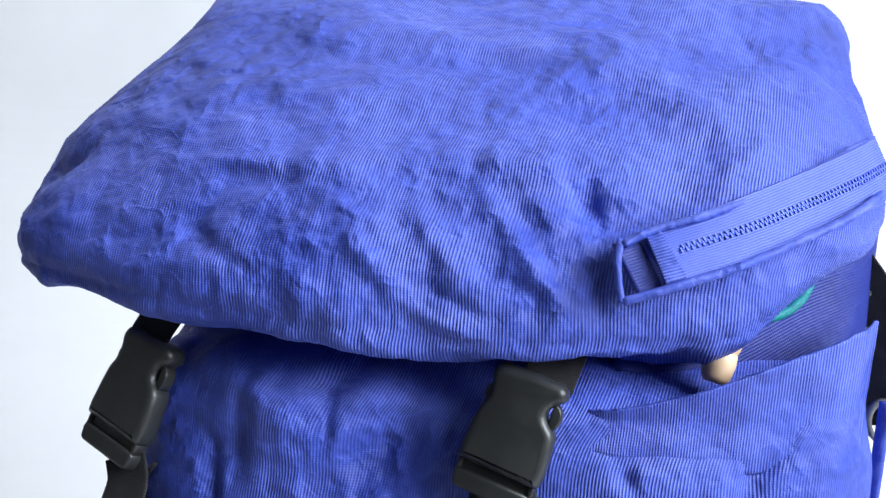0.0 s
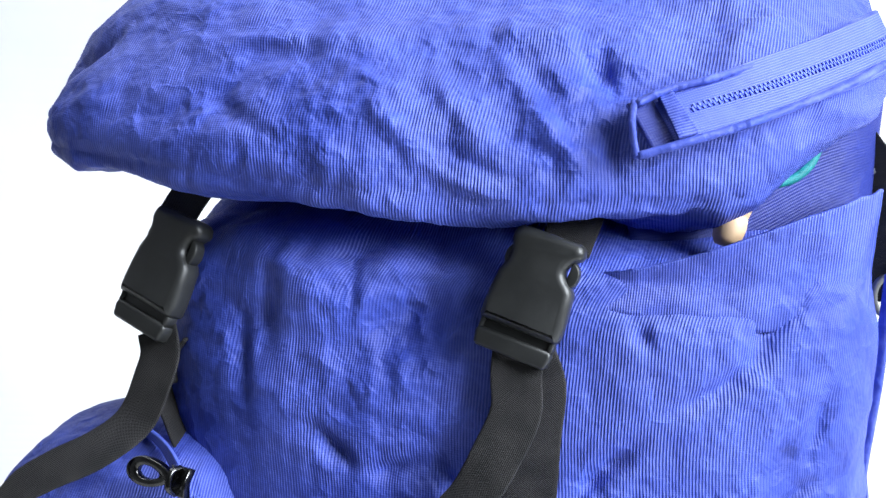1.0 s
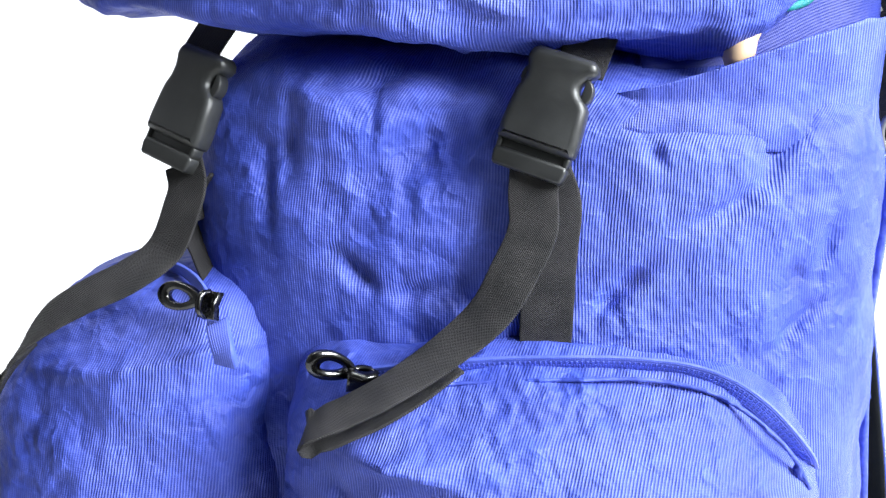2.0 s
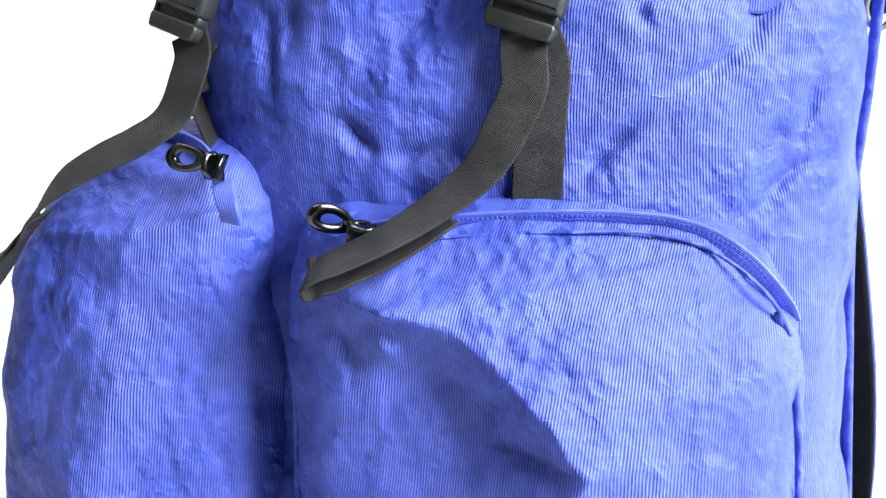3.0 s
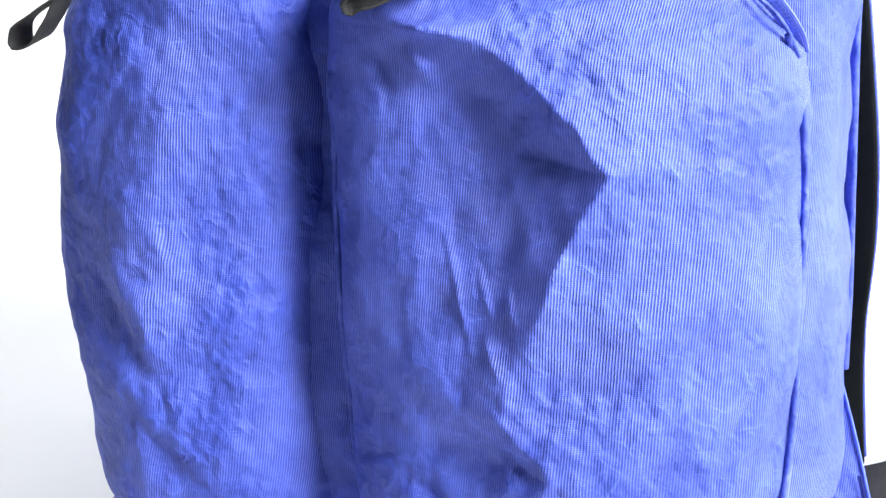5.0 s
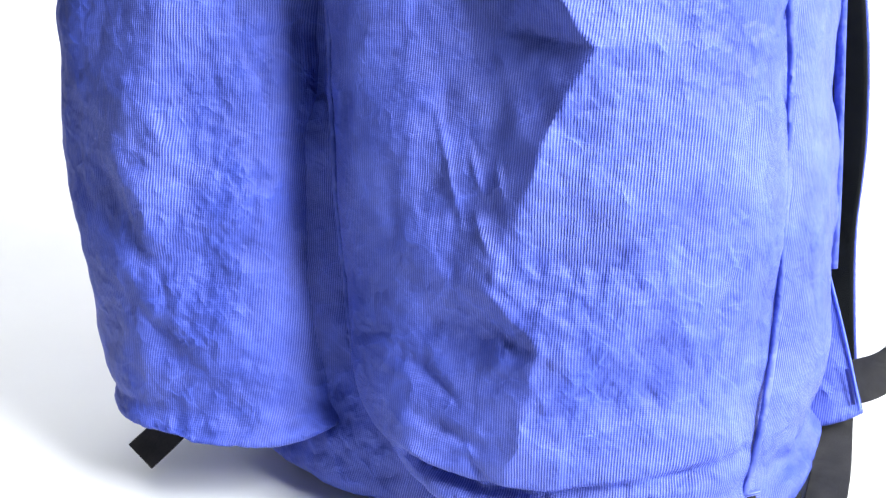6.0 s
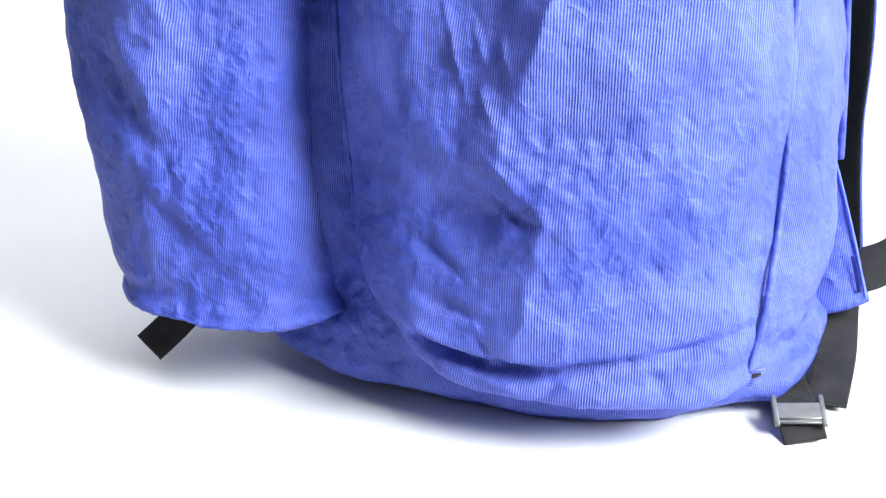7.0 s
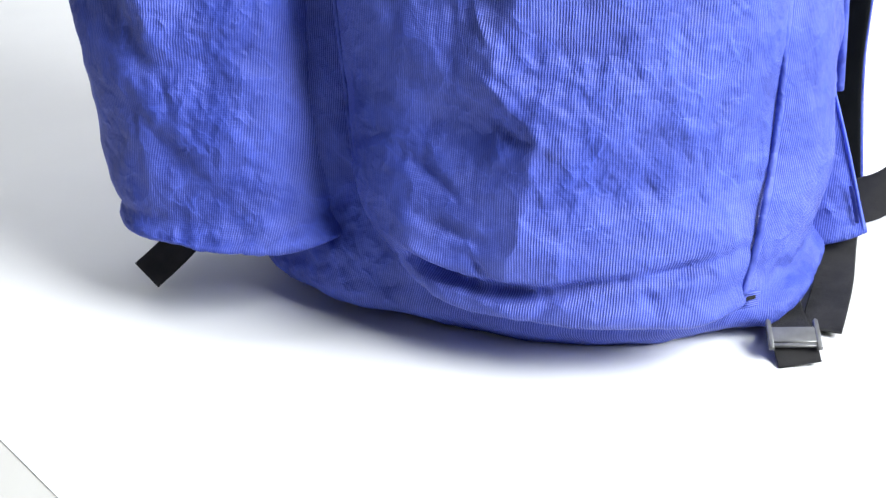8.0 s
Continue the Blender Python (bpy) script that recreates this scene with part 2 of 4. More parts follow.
def loft(sections, nu, nz, seed=1, big=0.0022, small=0.0016, strokes=(), extra=None, cap=True):
    """A stuffed cloth volume. Sections: height, left, right, front, back and the squareness of the left and the right half."""
    rows = smooth_rows(sections, nz)
    pts = np.zeros((nz, nu, 3))
    for j, (z, ul, ur, vf, vb, exl, exr) in enumerate(rows):
        th = np.linspace(0, 2 * np.pi, nu, endpoint=False) + np.pi / 2
        c, s = np.cos(th), np.sin(th)
        ex = np.where(c < 0, exl, exr)
        pts[j, :, 0] = (ul + ur) / 2 + (ur - ul) / 2 * np.sign(c) * np.abs(c) ** (2 / ex)
        pts[j, :, 1] = (vf + vb) / 2 + (vb - vf) / 2 * np.sign(s) * np.abs(s) ** (2 / ex)
        pts[j, :, 2] = z
        # even spacing round the ring
        ring = np.vstack([pts[j], pts[j, :1]])
        arc = np.concatenate([[0], np.cumsum(np.linalg.norm(np.diff(ring, axis=0), axis=1))])
        q = np.linspace(0, arc[-1], nu, endpoint=False)
        for k in range(3):
            pts[j, :, k] = np.interp(q, arc, ring[:, k])
    du = np.roll(pts, -1, 1) - np.roll(pts, 1, 1)
    dz = np.gradient(pts, axis=0)
    nrm = np.cross(du, dz)
    nrm /= np.linalg.norm(nrm, axis=2, keepdims=True) + 1e-9
    arcs = np.cumsum(np.linalg.norm(du, axis=2) / 2, axis=1)
    arcs -= arcs[:, nu // 2:nu // 2 + 1]
    arcs += ((rows[:, 1] + rows[:, 2]) / 2)[:, None]
    rise = np.cumsum(np.linalg.norm(dz, axis=2).mean(axis=1))
    out = pts.copy()
    out += nrm * crinkle(pts, seed, big, small)[:, :, None]
    front = np.clip(-nrm[:, :, 1] * 3, 0, 1)
    for (u1, z1, u2, z2, depth, width) in strokes:
        a, b = np.array((u1, z1)), np.array((u2, z2))
        p = out[:, :, [0, 2]] - a
        t = np.clip((p @ (b - a)) / ((b - a) @ (b - a)), 0, 1)
        dist = np.linalg.norm(p - t[:, :, None] * (b - a), axis=2)
        taper = 0.35 + 0.65 * np.sin(np.pi * np.clip(t, 0.05, 0.95))
        out -= nrm * (depth * taper * np.exp(-(dist / width) ** 2) * front)[:, :, None]
    if extra:
        out = extra(out, nrm)
    bm = bmesh.new()
    uv = bm.loops.layers.uv.new("UVMap")
    vs = [[bm.verts.new(out[j, i]) for i in range(nu)] for j in range(nz)]
    wrap = arcs[:, -1] - arcs[:, 0]
    for j in range(nz - 1):
        for i in range(nu):
            k = (i + 1) % nu
            f = bm.faces.new((vs[j][i], vs[j][k], vs[j + 1][k], vs[j + 1][i]))
            for lp, (jj, ii) in zip(f.loops, ((j, i), (j, i + 1), (j + 1, i + 1), (j + 1, i))):
                lp[uv].uv = ((arcs[jj, ii] if ii < nu else arcs[jj, 0] + wrap[jj] * nu / (nu - 1)), rise[jj])
    if cap:
        for j, flip in ((0, True), (nz - 1, False)):
            c = bm.verts.new(out[j].mean(axis=0))
            for i in range(nu):
                k = (i + 1) % nu
                bm.faces.new((vs[j][k], vs[j][i], c) if flip else (vs[j][i], vs[j][k], c))
    return bm


# ---- structure ----
def box(lo, hi):
    bm = bmesh.new()
    bmesh.ops.create_cube(bm, size=1)
    for v in bm.verts:
        v.co = [lo[i] + (v.co[i] + 0.5) * (hi[i] - lo[i]) for i in range(3)]
    return bm


def room():
    x0, x1, y0, y1, z0, z1 = -1.9, 1.4, -3.6, 1.52, -0.73, 2.2
    def setting(name, bm, mat, label, cat):
        tagged(part(name, bm, mat, None, label, False), category=cat, kind="structure")
    setting("floor", box((x0 - 0.1, y0 - 0.1, z0 - 0.1), (x1 + 0.1, y1 + 0.1, z0)), FLOOR_GREY, "unseen smooth floor below the table, grey to bounce little light", "floor")
    setting("ceiling", box((x0 - 0.1, y0 - 0.1, z1), (x1 + 0.1, y1 + 0.1, z1 + 0.1)), GREY_WALL, "unseen plain ceiling, dark grey to bounce little light", "ceiling")
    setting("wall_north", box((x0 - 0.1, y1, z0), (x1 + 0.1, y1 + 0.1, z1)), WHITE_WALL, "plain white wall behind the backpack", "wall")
    setting("wall_south", box((x0 - 0.1, y0 - 0.1, z0), (x1 + 0.1, y0, z1)), GREY_WALL, "unseen plain wall behind the camera, dark grey to bounce little light", "wall")
    setting("wall_west", box((x0 - 0.1, y0, z0), (x0, y1, z1)), GREY_WALL, "unseen plain side wall, dark grey to bounce little light", "wall")
    # the window wall: an opening from y -1.05 to 0.33, z 0.75 to 2.0
    bm = box((x1, y0, z0), (x1 + 0.1, y1, 0.75))
    for lo, hi in (((x1, y0, 2.0), (x1 + 0.1, y1, z1)), ((x1, y0, 0.75), (x1 + 0.1, -1.05, 2.0)), ((x1, 0.33, 0.75), (x1 + 0.1, y1, 2.0))):
        b2 = box(lo, hi)
        me = bpy.data.meshes.new("piece")
        b2.to_mesh(me)
        bm.from_mesh(me)
        b2.free()
    setting("wall_east", bm, GREY_WALL, "unseen wall with a wide window opening, dark grey to bounce little light", "wall")


room()


def eased(lo, hi, r=0.003, seg=2):
    bm = box(lo, hi)
    bmesh.ops.bevel(bm, geom=bm.edges[:], offset=r, segments=seg, profile=0.5, affect="EDGES")
    return bm


def table():
    """A broad pale table with eased edges on four square legs."""
    thing = tagged(new("table"), "broad pale grey laminate table under a white backdrop sheet", "table")
    thing.location = (-0.1, 0.5, -0.0006)
    part("tabletop", eased((-1.4, -0.95, -0.03), (1.35, 0.95, 0.0)), PALE_TOP, thing, smooth=False)
    for x in (-1.34, 1.29):
        for y in (-0.89, 0.89):
            part("leg", eased((x - 0.025, y - 0.025, -0.727), (x + 0.025, y + 0.025, -0.0305)), PALE_TOP, thing, smooth=False)


def backdrop():
    """White paper on the table that sweeps up the wall; its near corner is cut off askew."""
    prof = [(-0.25, 0.0), (0.0, 0.0), (0.2, 0.0), (0.4, 0.0), (0.8, 0.0), (1.05, 0.0)]
    prof += [(1.05 + 0.4 * math.sin(a), 0.4 - 0.4 * math.cos(a)) for a in np.linspace(0.05, math.pi / 2, 40)] + [(1.45, 1.5)]
    bm = bmesh.new()
    tops, unders = [], []
    for i, (y, z) in enumerate(prof):
        left = max(-1.3, -0.012 - min(y, 1.1))
        a = math.atan2(prof[min(i + 1, len(prof) - 1)][1] - prof[max(i - 1, 0)][1], prof[min(i + 1, len(prof) - 1)][0] - prof[max(i - 1, 0)][0])
        xs = [left + (1.25 - left) * k / 24 for k in range(25)]
        tops.append([bm.verts.new((x, y, z)) for x in xs])
        unders.append([bm.verts.new((x, y + 0.0003 * math.sin(a), z - 0.0003 * math.cos(a))) for x in xs])
    for grid, flip in ((tops, 1), (unders, -1)):
        for r, q in zip(grid, grid[1:]):
            for k in range(24):
                bm.faces.new((r[k], r[k + 1], q[k + 1], q[k])[::flip])
    for k in (0, 24):
        for i in range(len(prof) - 1):
            bm.faces.new((tops[i][k], tops[i + 1][k], unders[i + 1][k], unders[i][k]))
    tagged(part("backdrop", bm, WHITE_TOP, None, "seamless white paper sheet sweeping up behind the backpack", False), category="backdrop", kind="structure")


table()
backdrop()

# ---- backpack ----
bag = tagged(new("backpack"), "blue crinkled nylon backpack standing on a white table", "backpack")
bag.matrix_world = pose(-0.02, 0.33, 0, 0, 0, -18)

BODY = [(0.0, -0.09, 0.172, -0.031, 0.20, 2.0, 2.0), (0.012, -0.120, 0.190, -0.044, 0.215, 2.6, 2.3), (0.03, -0.126, 0.186, -0.039, 0.22, 2.9, 2.7), (0.06, -0.13, 0.191, -0.027, 0.22, 3.1, 3.1),
        (0.15, -0.135, 0.184, 0.0, 0.215, 3.6, 3.6), (0.25, -0.137, 0.172, 0.03, 0.215, 3.6, 3.6), (0.33, -0.139, 0.166, 0.041, 0.215, 3.6, 3.0), (0.37, -0.143, 0.166, 0.044, 0.218, 3.8, 2.8),
        (0.395, -0.134, 0.165, 0.046, 0.22, 3.8, 2.8), (0.42, -0.132, 0.162, 0.051, 0.22, 3.6, 2.8), (0.432, -0.128, 0.160, 0.060, 0.22, 2.9, 2.8), (0.441, -0.118, 0.15, 0.085, 0.21, 2.6, 2.6), (0.448, -0.09, 0.12, 0.11, 0.20, 2.4, 2.4)]
LID = [(0.446, -0.17, 0.122, 0.070, 0.24, 2.3, 2.3), (0.451, -0.199, 0.132, 0.049, 0.25, 2.5, 2.6), (0.462, -0.215, 0.147, 0.042, 0.26, 2.6, 2.8), (0.48, -0.212, 0.158, 0.046, 0.265, 2.7, 2.8),
       (0.50, -0.199, 0.160, 0.060, 0.27, 2.7, 2.8), (0.517, -0.186, 0.156, 0.078, 0.275, 2.7, 2.8), (0.527, -0.180, 0.152, 0.095, 0.28, 2.7, 2.8), (0.545, -0.169, 0.142, 0.128, 0.285, 2.7, 2.7), (0.57, -0.156, 0.128, 0.182, 0.29, 2.5, 2.5), (0.59, -0.12, 0.095, 0.25, 0.29, 2.2, 2.2)]
POCKET_R = [(0.022, 0.025, 0.135, -0.035, 0.05, 2.3, 2.3), (0.03, 0.0, 0.155, -0.058, 0.06, 2.6, 2.6), (0.05, -0.022, 0.162, -0.063, 0.06, 2.9, 2.9), (0.10, -0.042, 0.164, -0.058, 0.07, 3.2, 3.1), (0.17, -0.052, 0.161, -0.045, 0.085, 3.6, 3.3),
            (0.23, -0.057, 0.156, -0.030, 0.095, 3.8, 3.4), (0.28, -0.061, 0.150, -0.015, 0.10, 3.8, 3.3), (0.303, -0.061, 0.142, 0.000, 0.10, 3.4, 2.9), (0.325, -0.040, 0.122, 0.022, 0.10, 2.6, 2.5), (0.335, 0.02, 0.09, 0.038, 0.09, 2.2, 2.2)]
POCKET_L = [(0.036, -0.134, -0.062, -0.052, 0.05, 3.0, 2.8), (0.0385, -0.154, -0.048, -0.062, 0.06, 2.6, 2.6), (0.055, -0.176, -0.046, -0.062, 0.07, 2.5, 2.5), (0.10, -0.193, -0.051, -0.051, 0.08, 2.4, 2.4), (0.16, -0.210, -0.060, -0.036, 0.09, 2.4, 2.4),
            (0.22, -0.2165, -0.067, -0.021, 0.10, 2.4, 2.4), (0.27, -0.2125, -0.073, -0.007, 0.10, 2.5, 2.4), (0.300, -0.203, -0.077, 0.003, 0.10, 2.6, 2.5), (0.314, -0.197, -0.078, 0.010, 0.10, 2.6, 2.5), (0.325, -0.188, -0.079, 0.021, 0.10, 2.5, 2.4), (0.338, -0.172, -0.083, 0.036, 0.10, 2.3, 2.2), (0.347, -0.15, -0.095, 0.055, 0.09, 2.1, 2.1)]


def skin(sections, u, z, out=0.0):
    """A point on a volume's front at the width u and height z, so far out from it."""
    a = np.array(sections, float)
    r = [np.interp(z, a[:, 0], a[:, k]) for k in range(7)]
    x = (u - (r[1] + r[2]) / 2) / ((r[2] - r[1]) / 2)
    ex, x = r[5] if x < 0 else r[6], min(0.999, abs(x))
    return (u, (r[3] + r[4]) / 2 - (r[4] - r[3]) / 2 * (1 - x ** ex) ** (1 / ex) - out, z)


def pocket_crease(pts, nrm):
    """The sharp crease where the pocket's cloth breaks: up left to the strap, then down the front."""
    zs = [0.03, 0.064, 0.094, 0.120, 0.132, 0.143, 0.155, 0.18, 0.205, 0.232, 0.250, 0.2715, 0.285, 0.2944, 0.298, 0.3024, 0.31]
    us = [0.056, 0.058, 0.067, 0.070, 0.060, 0.049, 0.047, 0.055, 0.0648, 0.0739, 0.0842, 0.0639, 0.0441, 0.0257, -0.0072, -0.0235, -0.04]
    ridge = np.interp(pts[:, :, 2], zs, us)
    d = pts[:, :, 0] - ridge
    wob = np.array([[noise.noise(Vector((p[0] * 60, 3.0, p[2] * 60))) for p in row] for row in pts]) * 0.004
    d = d + wob
    z = pts[:, :, 2]
    amp = (0.006 * np.exp(-((z - 0.230) / 0.055) ** 2) + 0.0085) * np.clip((z - 0.025) / 0.03, 0, 1) * np.clip((0.312 - z) / 0.02, 0, 1)
    near = np.exp(-np.clip(d, 0, 1) / 0.022)
    far = pts[:, :, 0] - (ridge * near + 0.058 * (1 - near)) + wob
    side = np.where(d < 0, 0.5 * np.exp(np.clip(d, -1, 0) / 0.016) + 0.5 * np.clip(1 + d / 0.075, 0, 1), np.exp(-np.clip(far, 0, 1) / 0.075))
    front = np.clip(-nrm[:, :, 1] * 2, 0, 1)
    pts = pts.copy()
    pts[:, :, 1] -= amp * side * front
    gate = np.interp(pts[:, :, 2], [0.03, 0.09, 0.26, 0.31], [0, 1, 1, 0])
    pts[:, :, 1] += 0.14 * np.clip(far, 0, 0.08) * np.where(d > 0, 1, 0) * front * gate
    pts[:, :, 1] += 0.22 * np.clip(-d, 0, 0.055) * front * np.interp(pts[:, :, 2], [0.06, 0.12, 0.27, 0.30], [0, 1, 1, 0])
    # the hollow under the left of the crease
    hollow = np.exp(-((d + 0.035) / 0.022) ** 2) * np.clip((pts[:, :, 2] - 0.09) / 0.08, 0, 1) * np.clip((0.30 - pts[:, :, 2]) / 0.03, 0, 1)
    pts[:, :, 1] += 0.004 * hollow * front
    return pts


def pocket_turn(pts, nrm):
    """The small pocket is pressed in along the side where it meets its neighbour."""
    pts = pts.copy()
    pts[:, :, 1] += 0.24 * np.clip(pts[:, :, 0] + 0.135, 0, 1) * np.interp(pts[:, :, 2], [0.036, 0.08, 0.30, 0.34], [0.2, 1, 1, 0.2])
    return pts


def lid_lift(pts, nrm):
    """The lid's hem climbs towards its side, clear of the bag's mouth."""
    pts = pts.copy()
    s = np.clip((pts[:, :, 0] - 0.100) / 0.05, 0, 1)
    low = np.clip(1 - (pts[:, :, 2] - 0.445) / 0.06, 0, 1)
    pts[:, :, 2] += 0.031 * s * s * (3 - 2 * s) * low
    return pts


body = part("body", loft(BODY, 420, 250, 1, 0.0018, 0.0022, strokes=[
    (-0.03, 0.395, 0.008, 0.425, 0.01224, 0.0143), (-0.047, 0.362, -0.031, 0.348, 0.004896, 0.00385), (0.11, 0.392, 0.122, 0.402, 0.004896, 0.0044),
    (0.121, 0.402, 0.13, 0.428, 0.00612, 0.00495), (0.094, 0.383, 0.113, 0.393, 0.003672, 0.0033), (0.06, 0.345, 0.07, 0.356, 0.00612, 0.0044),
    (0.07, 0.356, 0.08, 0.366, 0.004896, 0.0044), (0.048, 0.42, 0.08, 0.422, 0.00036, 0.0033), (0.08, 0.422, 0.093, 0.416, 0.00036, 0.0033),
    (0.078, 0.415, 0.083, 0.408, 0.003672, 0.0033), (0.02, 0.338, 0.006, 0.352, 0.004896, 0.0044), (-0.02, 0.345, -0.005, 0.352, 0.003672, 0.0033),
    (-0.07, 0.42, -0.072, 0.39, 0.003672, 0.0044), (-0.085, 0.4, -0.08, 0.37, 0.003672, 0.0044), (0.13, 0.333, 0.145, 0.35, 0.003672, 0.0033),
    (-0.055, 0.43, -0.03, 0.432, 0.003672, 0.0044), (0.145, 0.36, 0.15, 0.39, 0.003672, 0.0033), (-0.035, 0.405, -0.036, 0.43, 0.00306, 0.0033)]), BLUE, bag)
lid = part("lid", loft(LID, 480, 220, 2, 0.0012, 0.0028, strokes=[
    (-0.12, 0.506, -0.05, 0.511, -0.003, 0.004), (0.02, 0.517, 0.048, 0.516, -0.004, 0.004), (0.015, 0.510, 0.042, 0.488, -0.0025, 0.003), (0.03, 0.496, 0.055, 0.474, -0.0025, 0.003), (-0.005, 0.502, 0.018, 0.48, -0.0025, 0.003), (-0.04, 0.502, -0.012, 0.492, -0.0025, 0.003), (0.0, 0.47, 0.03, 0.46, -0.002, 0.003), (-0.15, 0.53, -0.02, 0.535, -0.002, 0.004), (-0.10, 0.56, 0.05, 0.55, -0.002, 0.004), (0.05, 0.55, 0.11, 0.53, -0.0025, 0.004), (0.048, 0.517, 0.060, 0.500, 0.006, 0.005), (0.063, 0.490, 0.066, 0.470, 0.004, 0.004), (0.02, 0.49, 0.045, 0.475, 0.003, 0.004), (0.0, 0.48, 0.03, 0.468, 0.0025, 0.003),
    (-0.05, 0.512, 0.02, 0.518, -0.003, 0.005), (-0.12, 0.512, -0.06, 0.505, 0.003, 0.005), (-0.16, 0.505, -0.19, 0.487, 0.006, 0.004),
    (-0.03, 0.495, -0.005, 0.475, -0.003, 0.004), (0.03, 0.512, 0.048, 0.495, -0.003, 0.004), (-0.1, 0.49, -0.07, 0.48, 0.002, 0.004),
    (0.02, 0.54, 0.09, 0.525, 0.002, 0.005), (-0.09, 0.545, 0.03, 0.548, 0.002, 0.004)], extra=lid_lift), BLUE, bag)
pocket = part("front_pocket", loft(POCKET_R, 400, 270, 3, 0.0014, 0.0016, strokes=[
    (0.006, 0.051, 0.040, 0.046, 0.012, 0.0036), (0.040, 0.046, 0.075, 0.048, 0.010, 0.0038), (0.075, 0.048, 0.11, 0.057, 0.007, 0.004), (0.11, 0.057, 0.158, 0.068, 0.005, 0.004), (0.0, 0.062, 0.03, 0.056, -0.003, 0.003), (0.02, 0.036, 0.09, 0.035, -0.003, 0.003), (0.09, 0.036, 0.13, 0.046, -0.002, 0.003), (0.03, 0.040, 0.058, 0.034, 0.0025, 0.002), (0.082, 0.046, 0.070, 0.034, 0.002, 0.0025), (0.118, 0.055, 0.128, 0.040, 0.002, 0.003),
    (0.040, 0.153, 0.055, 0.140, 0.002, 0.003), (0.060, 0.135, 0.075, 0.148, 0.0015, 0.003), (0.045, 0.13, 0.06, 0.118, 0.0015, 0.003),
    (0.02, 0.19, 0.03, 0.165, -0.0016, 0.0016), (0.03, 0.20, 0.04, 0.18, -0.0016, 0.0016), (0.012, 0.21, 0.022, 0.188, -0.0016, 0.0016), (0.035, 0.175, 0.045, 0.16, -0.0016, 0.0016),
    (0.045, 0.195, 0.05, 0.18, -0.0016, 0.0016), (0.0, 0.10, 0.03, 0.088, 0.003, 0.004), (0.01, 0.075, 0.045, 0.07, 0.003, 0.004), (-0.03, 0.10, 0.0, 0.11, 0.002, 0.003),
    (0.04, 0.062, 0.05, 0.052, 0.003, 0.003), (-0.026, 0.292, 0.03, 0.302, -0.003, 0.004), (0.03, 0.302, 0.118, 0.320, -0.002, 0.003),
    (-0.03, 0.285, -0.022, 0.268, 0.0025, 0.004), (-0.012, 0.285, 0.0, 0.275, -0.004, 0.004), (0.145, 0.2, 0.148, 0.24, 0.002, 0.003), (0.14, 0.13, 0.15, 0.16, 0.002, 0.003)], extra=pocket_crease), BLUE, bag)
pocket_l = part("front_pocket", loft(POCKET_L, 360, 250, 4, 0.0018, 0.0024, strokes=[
    (-0.177, 0.305, -0.130, 0.311, -0.003, 0.003), (-0.130, 0.311, -0.074, 0.322, -0.003, 0.003), (-0.165, 0.295, -0.09, 0.270, 0.004, 0.012),
    (-0.12, 0.20, -0.115, 0.13, 0.003, 0.012), (-0.16, 0.16, -0.13, 0.12, 0.003, 0.006), (-0.14, 0.10, -0.11, 0.075, 0.002, 0.005), (-0.13, 0.045, -0.06, 0.049, 0.002, 0.002)], extra=pocket_turn), BLUE, bag)


# ---- webbing ----
def ribbon(points, sides, width, thick=0.0014, n=60):
    """A strap along points whose width runs along the sides' directions; flat, with rounded selvedges."""
    p = curve(points, n)
    t = np.linspace(0, 1, len(sides))
    w = np.column_stack([np.interp(np.linspace(0, 1, n), t, np.array(sides, float)[:, k]) for k in range(3)])
    tan = np.gradient(p, axis=0)
    tan /= np.linalg.norm(tan, axis=1, keepdims=True)
    w -= tan * np.sum(w * tan, axis=1, keepdims=True)
    w /= np.linalg.norm(w, axis=1, keepdims=True)
    nn = np.cross(w, tan)
    length = np.concatenate([[0], np.cumsum(np.linalg.norm(np.diff(p, axis=0), axis=1))])
    prof = [(-0.5, -0.2), (-0.5, 0.2), (-0.485, 0.45), (-0.45, 0.5), (-0.2, 0.5), (0.2, 0.5), (0.45, 0.5), (0.485, 0.45), (0.5, 0.2), (0.5, -0.2), (0.485, -0.45), (0.45, -0.5), (0.2, -0.5), (-0.2, -0.5), (-0.45, -0.5), (-0.485, -0.45)]
    bm = bmesh.new()
    uv = bm.loops.layers.uv.new("UVMap")
    rings = [[bm.verts.new(p[i] + w[i] * a * width + nn[i] * b * thick) for a, b in prof] for i in range(n)]
    m = len(prof)
    for i in range(n - 1):
        for k in range(m):
            f = bm.faces.new((rings[i][k], rings[i][(k + 1) % m], rings[i + 1][(k + 1) % m], rings[i + 1][k]))
            for lp, (ii, kk) in zip(f.loops, ((i, k), (i, (k + 1) % m), (i + 1, (k + 1) % m), (i + 1, k))):
                lp[uv].uv = (prof[kk][0] * width, length[ii])
    bm.faces.new(rings[0][::-1])
    bm.faces.new(rings[-1])
    bmesh.ops.recalc_face_normals(bm, faces=bm.faces)
    return bm


WEB = 0.0195
